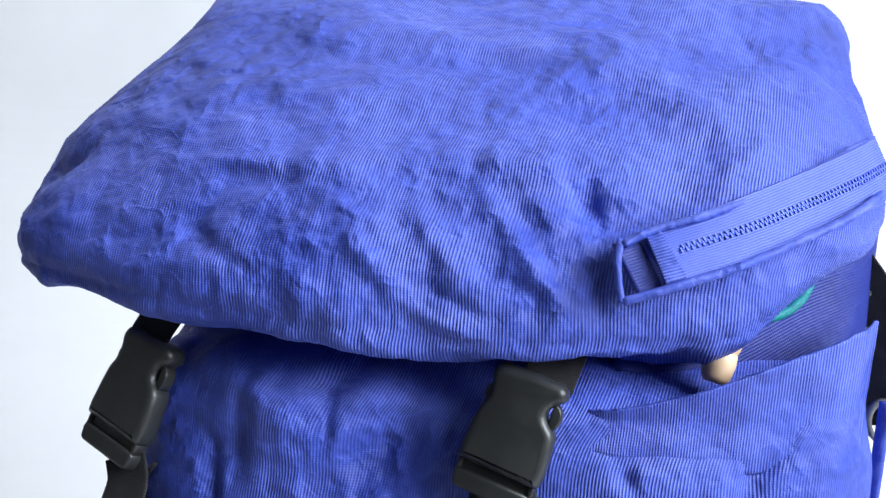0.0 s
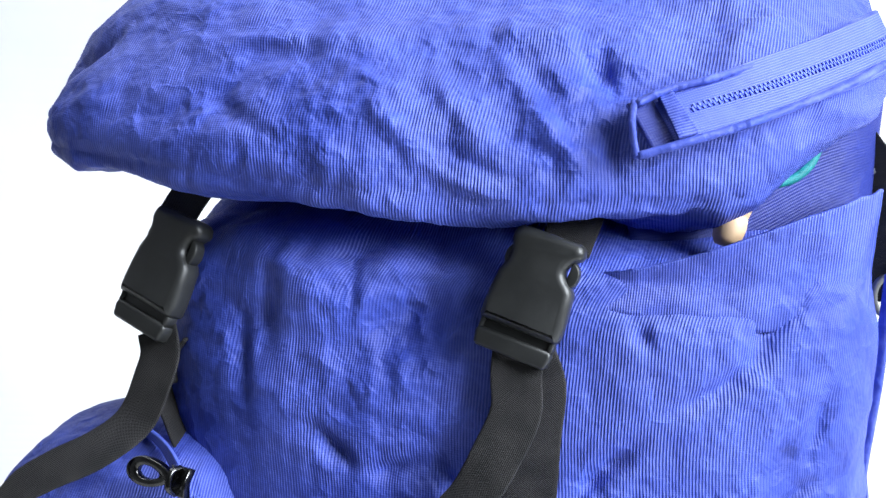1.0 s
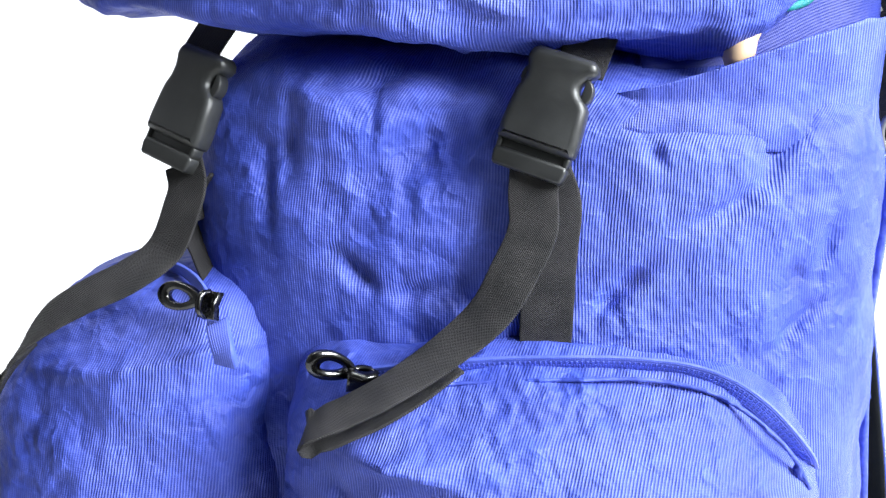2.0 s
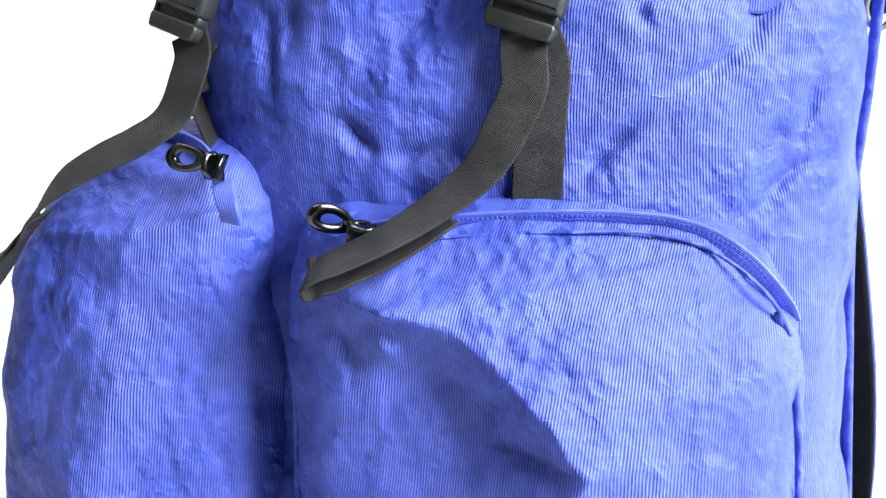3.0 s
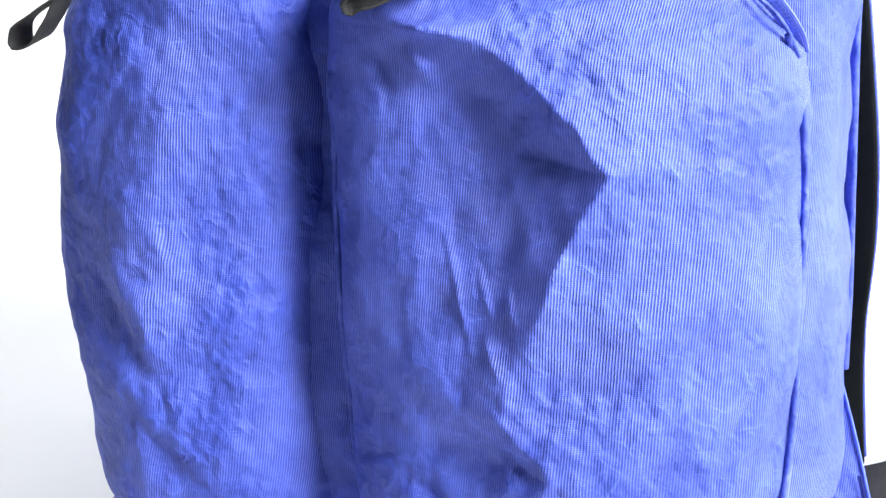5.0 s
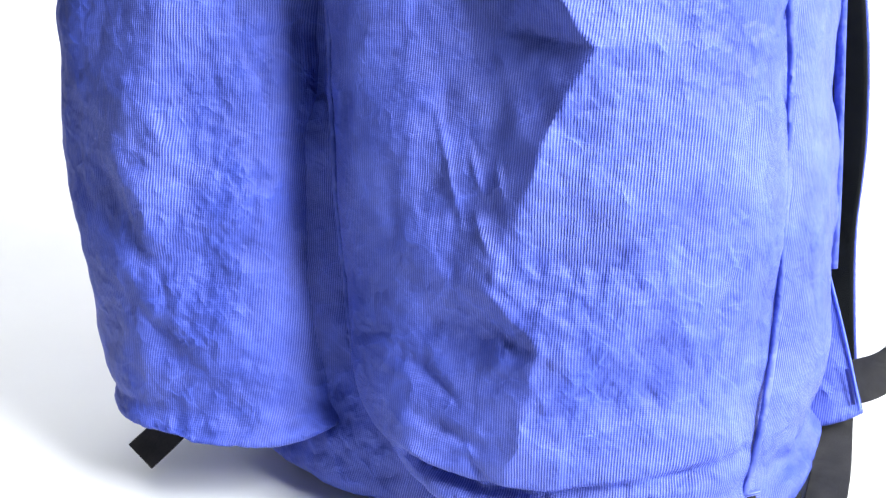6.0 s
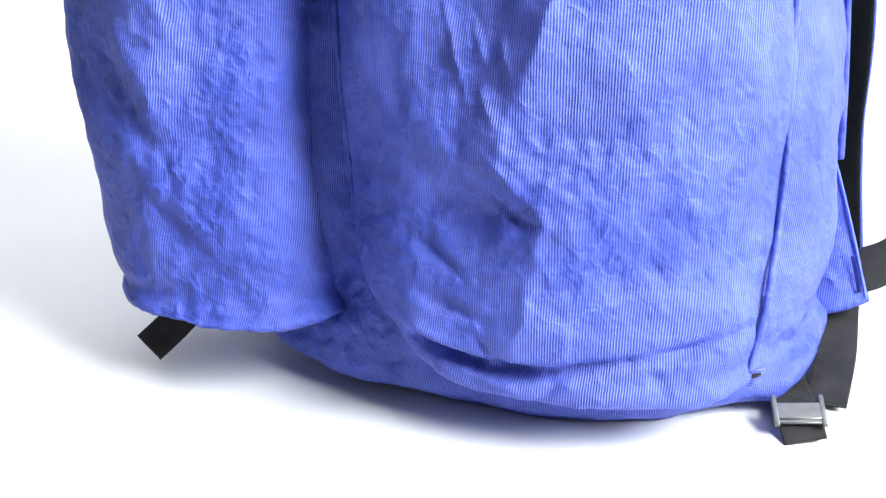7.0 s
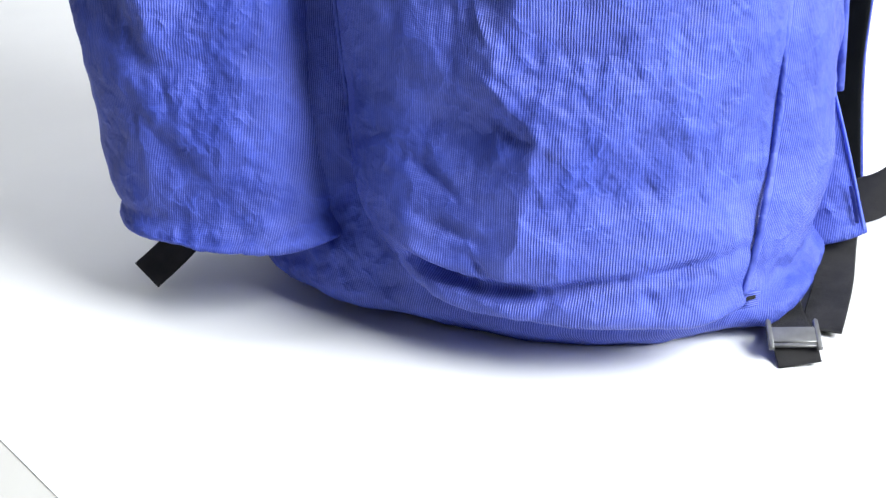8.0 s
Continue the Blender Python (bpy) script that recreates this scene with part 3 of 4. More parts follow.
# the free end through the near buckle, folded back on itself at its tip
part("strap", ribbon([(0.0357, 0.0445, 0.4062), (0.0365, 0.0390, 0.3946), (0.0376, 0.0370, 0.3825), (0.0323, 0.0310, 0.3657), (0.0252, 0.0250, 0.3507), (0.0114, 0.0140, 0.3371), (-0.0059, 0.0010, 0.3256), (-0.0212, -0.0100, 0.3182), (-0.0310, -0.0150, 0.3139), (-0.0349, -0.0155, 0.3111), (-0.0351, -0.0130, 0.3085),
    (-0.0294, -0.0090, 0.3079), (-0.0169, -0.0030, 0.3122), (0.0013, 0.0080, 0.3216), (0.0125, 0.0180, 0.3296)],
    [(1, 0, -0.15), (1, 0, -0.1), (1, -0.1, -0.1), (0.75, -0.5, -0.3), (0.4, -0.85, -0.4), (0.2, -0.95, -0.3), (0.15, -0.95, -0.25), (0.15, -0.95, -0.25), (0.15, -0.95, -0.25), (0.15, -0.95, -0.25)], WEB, n=110), BLACK_WEB, bag, "black woven webbing strap end folded over")
part("strap", ribbon([(0.0362, 0.0430, 0.4100), (0.0392, 0.0420, 0.4040)] + [skin(BODY, 0.0435, z, 0.0022) for z in (0.392, 0.37, 0.35, 0.336)] + [skin(BODY, 0.0435, 0.326, 0.0012)], [(1, 0.12, 0)] * 2, WEB * 1.08, n=40), BLACK_WEB, bag, "black woven webbing strap sewn to the front")
part("strap", ribbon([(0.0473, 0.0620, 0.4387), (0.0484, 0.0660, 0.4440), (0.0499, 0.0700, 0.4500), (0.05, 0.09, 0.462)], [(1, 0.1, -0.15)] * 2, WEB, n=24), BLACK_WEB, bag)
# the far strap, hanging off the other pocket in a loop
part("strap", ribbon([(-0.1184, 0.0470, 0.3925), (-0.1149, 0.0430, 0.3841), (-0.1156, 0.0380, 0.3747), (-0.1199, 0.0300, 0.3593), (-0.1295, 0.0180, 0.3507), (-0.1460, 0.0100, 0.3423), (-0.1623, 0.0040, 0.3317), (-0.1730, 0.0000, 0.3199),
    (-0.1795, -0.0020, 0.3075), (-0.1989, -0.0040, 0.2939), (-0.2120, -0.0060, 0.2830), (-0.2116, -0.0070, 0.2767), (-0.2048, -0.0060, 0.2775), (-0.1952, -0.0040, 0.2874), (-0.1849, -0.0020, 0.3029), (-0.1718, 0.0020, 0.3177)],
    [(1, -0.2, -0.1), (1, -0.2, -0.1), (0.9, -0.3, -0.2), (0.45, -0.75, -0.5), (0.3, -0.8, -0.5), (0.1, 1.0, 0.1), (0.05, 1.0, 0.0), (0.05, 1, 0), (0.05, 1, 0), (0.05, 1, 0)][:5] + [(0.2, -1.0, -0.3), (0.1, -1.0, -0.15)] + [(0.08, -1.0, -0.1)] * 4, WEB, n=140), BLACK_WEB, bag, "black woven webbing strap hanging in a loop")
part("strap", ribbon([(-0.1094, 0.0620, 0.3857), (-0.1172, 0.0620, 0.3733), (-0.1164, 0.0600, 0.3662), (-0.1214, 0.0580, 0.3642), (-0.1156, 0.0550, 0.3504), (-0.1037, 0.0500, 0.3334), (-0.0896, 0.0450, 0.3194)], [(0.3, 1, 0), (0.3, 1, 0)], 0.014, n=50), BLACK_WEB, bag)
part("strap", ribbon([(-0.1160, 0.0620, 0.4372), (-0.1139, 0.0660, 0.4427), (-0.1111, 0.0700, 0.4484), (-0.105, 0.09, 0.466)], [(1, -0.2, -0.1)] * 2, WEB, n=24), BLACK_WEB, bag)


# ---- buckles ----
def outline_solid(outline, depth, r=0.0012):
    """A closed outline in the plane, as a solid of that depth with rounded edges."""
    bm = bmesh.new()
    f = bm.faces.new([bm.verts.new((x, y, -depth / 2)) for x, y in outline])
    g = bmesh.ops.extrude_face_region(bm, geom=[f])
    for v in g["geom"]:
        if isinstance(v, bmesh.types.BMVert):
            v.co.z = depth / 2
    bmesh.ops.recalc_face_normals(bm, faces=bm.faces)
    rim = [e for e in bm.edges if abs(e.verts[0].co.z - e.verts[1].co.z) < 1e-6]
    bmesh.ops.bevel(bm, geom=rim, offset=r, segments=3, profile=0.5, affect="EDGES")
    return bm


def side_release_buckle(m):
    """Local x across, y down the strap, z out. Socket, two prongs in side notches, and the plug's bar."""
    socket = []
    w, top, low = 0.0150, 0.023, -0.0185
    def side(bite):
        run = [(w * 0.74, top), (w * 0.88, top - 0.0015), (w * 0.95, top - 0.0045)]
        run += [(w * 0.96 - bite * math.sin(a) ** 0.8, top - 0.006 - 0.0125 * a / math.pi) for a in np.linspace(0.15, math.pi - 0.15, 11)]
        return run + [(w * 0.99, top - 0.0205), (w * 1.04, -0.005), (w * 1.07, -0.012), (w * 1.06, low + 0.0015), (w * 1.0, low)]
    ring = side(0.0052) + [(-x, y) for x, y in reversed(side(0.0016))]
    b = part("buckle", outline_solid(ring, 0.0115, 0.0034), BLACK_PLASTIC, bag, "black plastic side-release buckle")
    b.matrix_local = m
    for s in (-1, 1):
        pr = [(s * (w - 0.0045 + 0.0042 * math.sin(a)), top - 0.0135 + 0.0058 * math.cos(a)) for a in np.linspace(0, math.pi, 10)]
        part("prong", outline_solid(pr, 0.0056, 0.0008), BLACK_PLASTIC, b)
    # dark throat between socket and plug, then the plug's bar
    part("plug", outline_solid([(-w * 0.88, low + 0.001), (w * 0.88, low + 0.001), (w * 0.88, low - 0.006), (-w * 0.88, low - 0.006)], 0.0040, 0.0006), BLACK_PLASTIC, b)
    bar = [(-w * 0.97, low - 0.0035), (-w * 1.02, low - 0.006), (-w * 0.97, low - 0.0105), (-w * 0.88, low - 0.0115), (w * 0.88, low - 0.0115), (w * 0.97, low - 0.0105), (w * 1.02, low - 0.006), (w * 0.97, low - 0.0035)]
    part("bar", outline_solid(bar, 0.0078, 0.0016), BLACK_PLASTIC, b)
    for s in (-1, 1):
        part("cheek", outline_solid([(s * w * 0.99, low + 0.002), (s * w * 0.86, low + 0.002), (s * w * 0.86, low - 0.005), (s * w * 0.99, low - 0.005)][::s], 0.0066, 0.0008), BLACK_PLASTIC, b)
    return b


def frame_of(centre, across, down):
    x = Vector(across).normalized()
    y = -(Vector(down) - x * Vector(down).dot(x)).normalized()
    z = x.cross(y)
    return Matrix.Translation(centre) @ Matrix((x, y, z)).transposed().to_4x4()


side_release_buckle(frame_of((0.0400, 0.0470, 0.4275), (1, -0.06, -0.24), (-0.60, -0.32, -1)) @ Matrix.Diagonal((1.0, 0.92, 1.0, 1.0)))
side_release_buckle(frame_of((-0.1181, 0.0560, 0.4175), (0.94, -0.36, -0.17), (-0.42, -0.32, -1)) @ Matrix.Diagonal((1.0, 0.95, 1.0, 1.0)))


# ---- zips ----
def tube(points, r, n=40, sides=8):
    p = curve(points, n)
    tan = np.gradient(p, axis=0)
    tan /= np.linalg.norm(tan, axis=1, keepdims=True)
    ref = np.array((0.13, 0.31, 0.94))
    a = np.cross(tan, ref)
    a /= np.linalg.norm(a, axis=1, keepdims=True)
    b = np.cross(tan, a)
    bm = bmesh.new()
    rings = [[bm.verts.new(p[i] + r * (a[i] * math.cos(2 * math.pi * k / sides) + b[i] * math.sin(2 * math.pi * k / sides))) for k in range(sides)] for i in range(n)]
    for i in range(n - 1):
        for k in range(sides):
            bm.faces.new((rings[i][k], rings[i + 1][k], rings[i + 1][(k + 1) % sides], rings[i][(k + 1) % sides]))
    bm.faces.new(rings[0])
    bm.faces.new(rings[-1][::-1])
    bmesh.ops.recalc_face_normals(bm, faces=bm.faces)
    return bm


# piped rear seam of the side panel
part("piping", tube([(0.1700, 0.152, 0.418), (0.1700, 0.150, 0.37), (0.1690, 0.150, 0.32), (0.1715, 0.149, 0.28), (0.1755, 0.149, 0.24), (0.1805, 0.149, 0.19), (0.1855, 0.148, 0.14), (0.1895, 0.147, 0.09)], 0.0028, 90), BLUE, bag)


def pocket_seam():
    """The sewn edge that runs down the big pocket and round its foot."""
    a = np.array(POCKET_R, float)
    run = []
    for z in (0.292, 0.27, 0.24, 0.20, 0.16, 0.12, 0.09, 0.07, 0.055, 0.044):
        run.append(skin(POCKET_R, float(np.interp(z, a[:, 0], a[:, 1])) + 0.0050, z, 0.0022))
    run += [skin(POCKET_R, u, z, 0.0012) for u, z in ((0.004, 0.0385), (0.02, 0.0345), (0.045, 0.0325), (0.08, 0.0330), (0.115, 0.0350))]
    bent = pocket_crease(np.array([run]), np.array([[(0.0, -1.0, 0.0)] * len(run)]))[0]
    return tube([tuple(q) for q in bent], 0.0016, 120)


part("piping", pocket_seam(), BLUE, bag)


def teeth(points, sides, width, pitch, mat, parent, out):
    """A row of coil teeth in two staggered lines, each a small rounded bar."""
    p = curve(points, 400)
    length = np.concatenate([[0], np.cumsum(np.linalg.norm(np.diff(p, axis=0), axis=1))])
    count = int(length[-1] / pitch)
    bm = bmesh.new()
    sd = np.array(sides, float)
    for i in range(count):
        s = (i + 0.5) / count
        c = np.array([np.interp(s * length[-1], length, p[:, k]) for k in range(3)])
        c2 = np.array([np.interp(min(1, s + 0.01) * length[-1], length, p[:, k]) for k in range(3)])
        t = Vector(c2 - c if s < 0.99 else p[-1] - p[-5]).normalized()
        w = Vector([np.interp(s, np.linspace(0, 1, len(sd)), sd[:, k]) for k in range(3)]).normalized()
        w = (w - t * w.dot(t)).normalized()
        n = t.cross(w)
        if n.y > 0:
            n = -n
        off = 0.2 * width * (1 if i % 2 else -1)
        m = Matrix((w, t, n)).transposed().to_4x4()
        bmesh.ops.create_cube(bm, size=1, matrix=Matrix.Translation(Vector(c) + w * off + n * out) @ m @ Matrix.Diagonal((width * 0.62, pitch * 0.6, 0.0005, 1)))
    return part("teeth", bm, mat, parent, smooth=False)


ZIP_PATH = [(-0.0275, 0.0200, 0.3196), (-0.0085, 0.0210, 0.3236), (0.0110, 0.0225, 0.3263), (0.0343, 0.0265, 0.3286), (0.0573, 0.0295, 0.3304), (0.0798, 0.0330, 0.3311), (0.0977, 0.0350, 0.3300), (0.1137, 0.0335, 0.3265), (0.1254, 0.0310, 0.3210), (0.1371, 0.0300, 0.3111), (0.1450, 0.0350, 0.2995), (0.1475, 0.0460, 0.2900)]
ZIP_SIDE = [(0, -0.5, 0.85), (0, -0.45, 0.9), (0, -0.4, 0.9), (0.3, -0.35, 0.85), (0.7, -0.2, 0.5), (0.95, -0.2, 0.15), (1, -0.2, 0.05)]
zip_front = part("zip", ribbon(ZIP_PATH, ZIP_SIDE, 0.0082, 0.0016, n=120), ZIP_TAPE, bag, "blue coil zip along the pocket's curved top")
teeth(ZIP_PATH, ZIP_SIDE, 0.0042, 0.0010, THREAD, zip_front, 0.0008)
part("piping", tube([(u, v - 0.0006, z) for u, v, z in [(-0.0219, 0.0155, 0.3153), (0.0127, 0.0175, 0.3214), (0.0588, 0.0235, 0.3263), (0.0921, 0.0285, 0.3274), (0.1123, 0.0285, 0.3240), (0.1262, 0.0250, 0.3177), (0.1402, 0.0220, 0.3062), (0.1483, 0.0240, 0.2913)]], 0.0009, 80), BLUE, bag)
part("piping", tube([(0.1430, 0.0215, 0.301), (0.1490, 0.0280, 0.283), (0.1530, 0.0275, 0.262), (0.1565, 0.0285, 0.236), (0.1590, 0.0180, 0.208), (0.1610, 0.0080, 0.172), (0.1635, -0.0015, 0.137), (0.1640, -0.0150, 0.109), (0.1635, -0.0260, 0.079), (0.1615, -0.0275, 0.054), (0.1600, -0.0265, 0.042)], 0.0017, 120), BLUE, bag)
# little sewn tongue where the pocket's zip ends; a black strip paints its shaded slit
tongue = part("zip_end", ribbon([(0.1581, -0.0235, 0.0367), (0.1626, -0.0240, 0.0386), (0.1664, -0.0215, 0.0391)], [(0, -0.1, 1)] * 2, 0.0085, 0.002, n=14), BLUE, bag)
part("slit", ribbon([(0.1592, -0.0258, 0.0387), (0.1626, -0.0260, 0.0402), (0.1652, -0.0245, 0.0407)], [(0, -0.1, 1)] * 2, 0.0018, 0.0008, n=10), BLACK_WEB, tongue)

# the zip let into the lid's side, in a welt, with a sewn stop at its end
LZ = [(0.0778, 0.0645, 0.4903), (0.0866, 0.0690, 0.4935), (0.1043, 0.0800, 0.4993), (0.1220, 0.0990, 0.5053), (0.1409, 0.1250, 0.5124), (0.1525, 0.1485, 0.5169)]
LZ_SIDE = [(0.02, 0.70, 0.70)] * 3
lid_zip = part("zip", ribbon(LZ, LZ_SIDE, 0.0235, 0.0022, n=70), ZIP_TAPE, bag, "blue coil zip let into the lid's side")
teeth([LZ[1]] + LZ[2:], LZ_SIDE, 0.0032, 0.0010, THREAD, lid_zip, 0.0016)
# dark strip standing in for the shade in the zip's shallow recess
part("recess", ribbon([(0.0705, 0.0605, 0.4875), (0.0743, 0.0630, 0.4888), (0.0787, 0.0655, 0.4905)], LZ_SIDE, 0.021, 0.002, n=10), SHADED_LINING, lid_zip)
part("stop", ribbon([(0.0795, 0.0625, 0.4921), (0.0834, 0.0640, 0.4936), (0.0848, 0.0648, 0.4942)], LZ_SIDE, 0.0215, 0.0024, n=10), BLUE, lid_zip)
part("welt", tube([(0.0682, 0.0640, 0.4953), (0.0765, 0.0685, 0.4996), (0.0941, 0.0790, 0.5050), (0.1117, 0.0975, 0.5111), (0.1301, 0.1235, 0.5187), (0.1470, 0.1520, 0.5268)], 0.0016, 70), BLUE, lid_zip)
part("welt", tube([(0.0721, 0.0500, 0.4793), (0.0889, 0.0565, 0.4848), (0.1061, 0.0665, 0.4904), (0.1234, 0.0825, 0.4967), (0.1415, 0.1055, 0.5041), (0.1519, 0.1300, 0.5088)], 0.0016, 70), BLUE, lid_zip)
part("welt", tube([(0.0675, 0.0650, 0.4966), (0.0679, 0.0600, 0.4917), (0.0694, 0.0540, 0.4854), (0.0718, 0.0495, 0.4790)], 0.0013, 24), BLUE, lid_zip)

lid_zip.location = (0.0031, -0.0121, 0.0023)


def ring_plate(outer, inner, depth, n=28, pinch=0.0):
    """A flat loop, long in y, as a zip puller or a ladder lock is."""
    bm = bmesh.new()
    def rim(a, b, z):
        return [bm.verts.new((a * math.cos(t) * (1 - pinch * math.sin(t)), b * math.sin(t), z)) for t in np.linspace(0, 2 * math.pi, n, endpoint=False)]
    r = [rim(*outer, -depth / 2), rim(outer[0] * 1.0, outer[1] * 1.0, depth * 0.2), rim(outer[0] * 0.93, outer[1] * 0.95, depth / 2), rim(inner[0] * 1.08, inner[1] * 1.06, depth / 2), rim(*inner, depth * 0.2), rim(*inner, -depth / 2)]
    for a, b in zip(r, r[1:] + r[:1]):
        for k in range(n):
            bm.faces.new((a[k], a[(k + 1) % n], b[(k + 1) % n], b[k]))
    bmesh.ops.recalc_face_normals(bm, faces=bm.faces)
    return bm


def slider(m, pull_tilt, mat, label):
    """Zip slider: a waisted body with a bridge, and a looped puller hung on it. Local y runs along the zip."""
    body_ = part("zip_slider", outline_solid([(-0.0042, -0.0045), (-0.0028, 0.0), (-0.0042, 0.0046), (0.0042, 0.0046), (0.0028, 0.0), (0.0042, -0.0045)], 0.0034, 0.0008), mat, bag, label)
    body_.matrix_local = m
    part("bridge", tube([(0, 0.0042, 0.0012), (0, 0.0030, 0.0044), (0, -0.0022, 0.0046), (0, -0.0040, 0.0012)], 0.0011, 18), mat, body_)
    pull = part("puller", ring_plate((0.0046, 0.0086), (0.0021, 0.0042), 0.0024, pinch=0.22), mat, body_)
    pull.matrix_local = pull_tilt @ Matrix.Translation((0, -0.0078, 0))
    return body_


slider(frame_of((-0.0234, 0.0120, 0.3210), (0.25, -0.35, 0.9), (-0.95, -0.2, -0.25)) @ Matrix.Scale(1.3, 4), pose(0, -0.0028, 0.0038, 14, -20, 22), BLACK_METAL, "shiny black nickel zip slider with looped puller")
slider(frame_of((-0.0946, 0.0220, 0.3407), (0.9, -0.3, 0.1), (0.35, -0.5, -0.8)) @ Matrix.Scale(1.25, 4), pose(0.0, 0.0012, 0.0046, -14, 8, -92), BLACK_METAL, "black nickel zip slider with looped puller")
part("zip_tab", ribbon([(-0.0904, 0.0195, 0.3340), (-0.0849, 0.0120, 0.3305), (-0.0819, 0.0090, 0.3264), (-0.0822, 0.0110, 0.3209)], [(1, -0.1, 0.1)] * 2, 0.0098, 0.003, n=24), ZIP_TAPE, bag, "blue woven tab at the zip's end")
part("zip", ribbon([(-0.0959, 0.0260, 0.3310), (-0.0989, 0.0290, 0.3361), (-0.1075, 0.0360, 0.3424), (-0.1207, 0.0450, 0.3452), (-0.1401, 0.0520, 0.3456)], [(1, -0.2, 0.3), (0.6, -0.5, 0.6), (0.3, -0.5, 0.8)], 0.006, 0.0016, n=30), ZIP_TAPE, bag)


# ---- the mouth of the bag, with its drawcord ----
def mouth_panel():
    """The front cloth's own top edge, standing a little off the lining behind it."""
    us = np.linspace(0.060, 0.1605, 60)
    bm = bmesh.new()
    uv = bm.loops.layers.uv.new("UVMap")
    grids = []
    for lift in (0.0, -0.0016):
        g = []
        for u in us:
            top = np.interp(u, [0.060, 0.075, 0.09, 0.11, 0.13, 0.15, 0.1605], [0.4315, 0.4365, 0.4415, 0.4495, 0.4575, 0.463, 0.461])
            col = []
            for k in range(26):
                s = k / 25
                z = 0.412 + (top - 0.412) * s
                fade = math.sin(math.pi * np.clip((u - 0.058) / 0.105, 0, 1)) ** 0.6
                x, y, zz = skin(BODY, min(u, 0.159), min(z, 0.431), 0)
                out = -0.003 + 0.0046 * min(1, s * 2.5) * min(1, fade * 1.6) + fade * 0.0075 * s ** 2 + 0.0012 * noise.noise(Vector((u * 70, 4, z * 70))) + lift
                col.append(bm.verts.new((u + 0.3 * out, y - out, z)))
            g.append(col)
        grids.append(g)
    for gi, g in enumerate(grids):
        for i in range(len(us) - 1):
            for k in range(25):
                f = bm.faces.new((g[i][k], g[i + 1][k], g[i + 1][k + 1], g[i][k + 1]) if gi == 0 else (g[i][k], g[i][k + 1], g[i + 1][k + 1], g[i + 1][k]))
                for lp in f.loops:
                    lp[uv].uv = (lp.vert.co.x * 1.25, lp.vert.co.z)
    a, b = grids
    for i in range(len(us) - 1):
        bm.faces.new((a[i][25], a[i + 1][25], b[i + 1][25], b[i][25]))
        bm.faces.new((b[i][0], b[i + 1][0], a[i + 1][0], a[i][0]))
    for k in range(25):
        bm.faces.new((a[0][k], a[0][k + 1], b[0][k + 1], b[0][k]))
        bm.faces.new((b[-1][k], b[-1][k + 1], a[-1][k + 1], a[-1][k]))
    return bm


part("mouth", mouth_panel(), BLUE, bag)
part("lining", ribbon([(0.068, 0.086, 0.440), (0.09, 0.092, 0.444), (0.11, 0.103, 0.453), (0.13, 0.119, 0.464), (0.149, 0.140, 0.470), (0.157, 0.165, 0.470), (0.160, 0.2, 0.470)], [(0, 0.35, 1), (0, 0.2, 1)], 0.056, 0.002, n=40), SHADED_LINING, bag)
part("drawcord", tube([(0.1138, 0.0830, 0.4631), (0.1196, 0.0860, 0.4656), (0.1266, 0.0910, 0.4676), (0.1318, 0.0980, 0.4721), (0.1349, 0.1060, 0.4794), (0.1365, 0.1150, 0.4827)], 0.0019, 60, 10), TEAL, bag, "teal braided drawcord")


def toggle():
    """A turned wooden toggle: a waisted barrel."""
    bm = bmesh.new()
    prof = [(0.0, -0.011), (0.0035, -0.0108), (0.0050, -0.0085), (0.0054, -0.004), (0.0050, -0.0006), (0.0046, 0.0), (0.0050, 0.0006), (0.0054, 0.004), (0.0050, 0.0085), (0.0035, 0.0108), (0.0, 0.011)]
    n = 24
    rings = [[bm.verts.new((r * math.cos(2 * math.pi * k / n), r * math.sin(2 * math.pi * k / n), z)) for k in range(n)] for r, z in prof[1:-1]]
    for a, b in zip(rings, rings[1:]):
        for k in range(n):
            bm.faces.new((a[k], a[(k + 1) % n], b[(k + 1) % n], b[k]))
    bm.faces.new(rings[0][::-1])
    bm.faces.new(rings[-1])
    return bm


tg = part("toggle", toggle(), WOOD, bag, "pale wooden drawcord toggle")
tg.matrix_local = frame_of((0.1071, 0.0790, 0.4541), (0.8, 0.5, 0.35), (0.25, 0.4, 1)) @ pose(0, 0, 0, 90, 0, 40) @ Matrix.Scale(1.15, 4)

# ---- back: shoulder strap, wing, lower webbing ----
edge = [(0.1632, 0.2150, 0.4443), (0.1734, 0.2150, 0.3066), (0.1819, 0.2150, 0.2632), (0.1958, 0.2150, 0.1849), (0.2004, 0.2150, 0.1410), (0.2021, 0.2130, 0.0826), (0.2091, 0.2070, 0.0238), (0.2140, 0.2000, -0.0084)]
W_S = 0.060
part("shoulder_strap", ribbon([(u - W_S / 2, v, z) for u, v, z in edge], [(1, 0.05, 0)] * 2, W_S, 0.010, n=90), MESH_PAD, bag, "black padded inner face of the shoulder strap")
part("strap_cover", ribbon([(u - W_S / 2 + 0.0012, v + 0.0075, z) for u, v, z in edge], [(1, 0.05, 0)] * 2, W_S + 0.0005, 0.006, n=90), BLUE, bag)
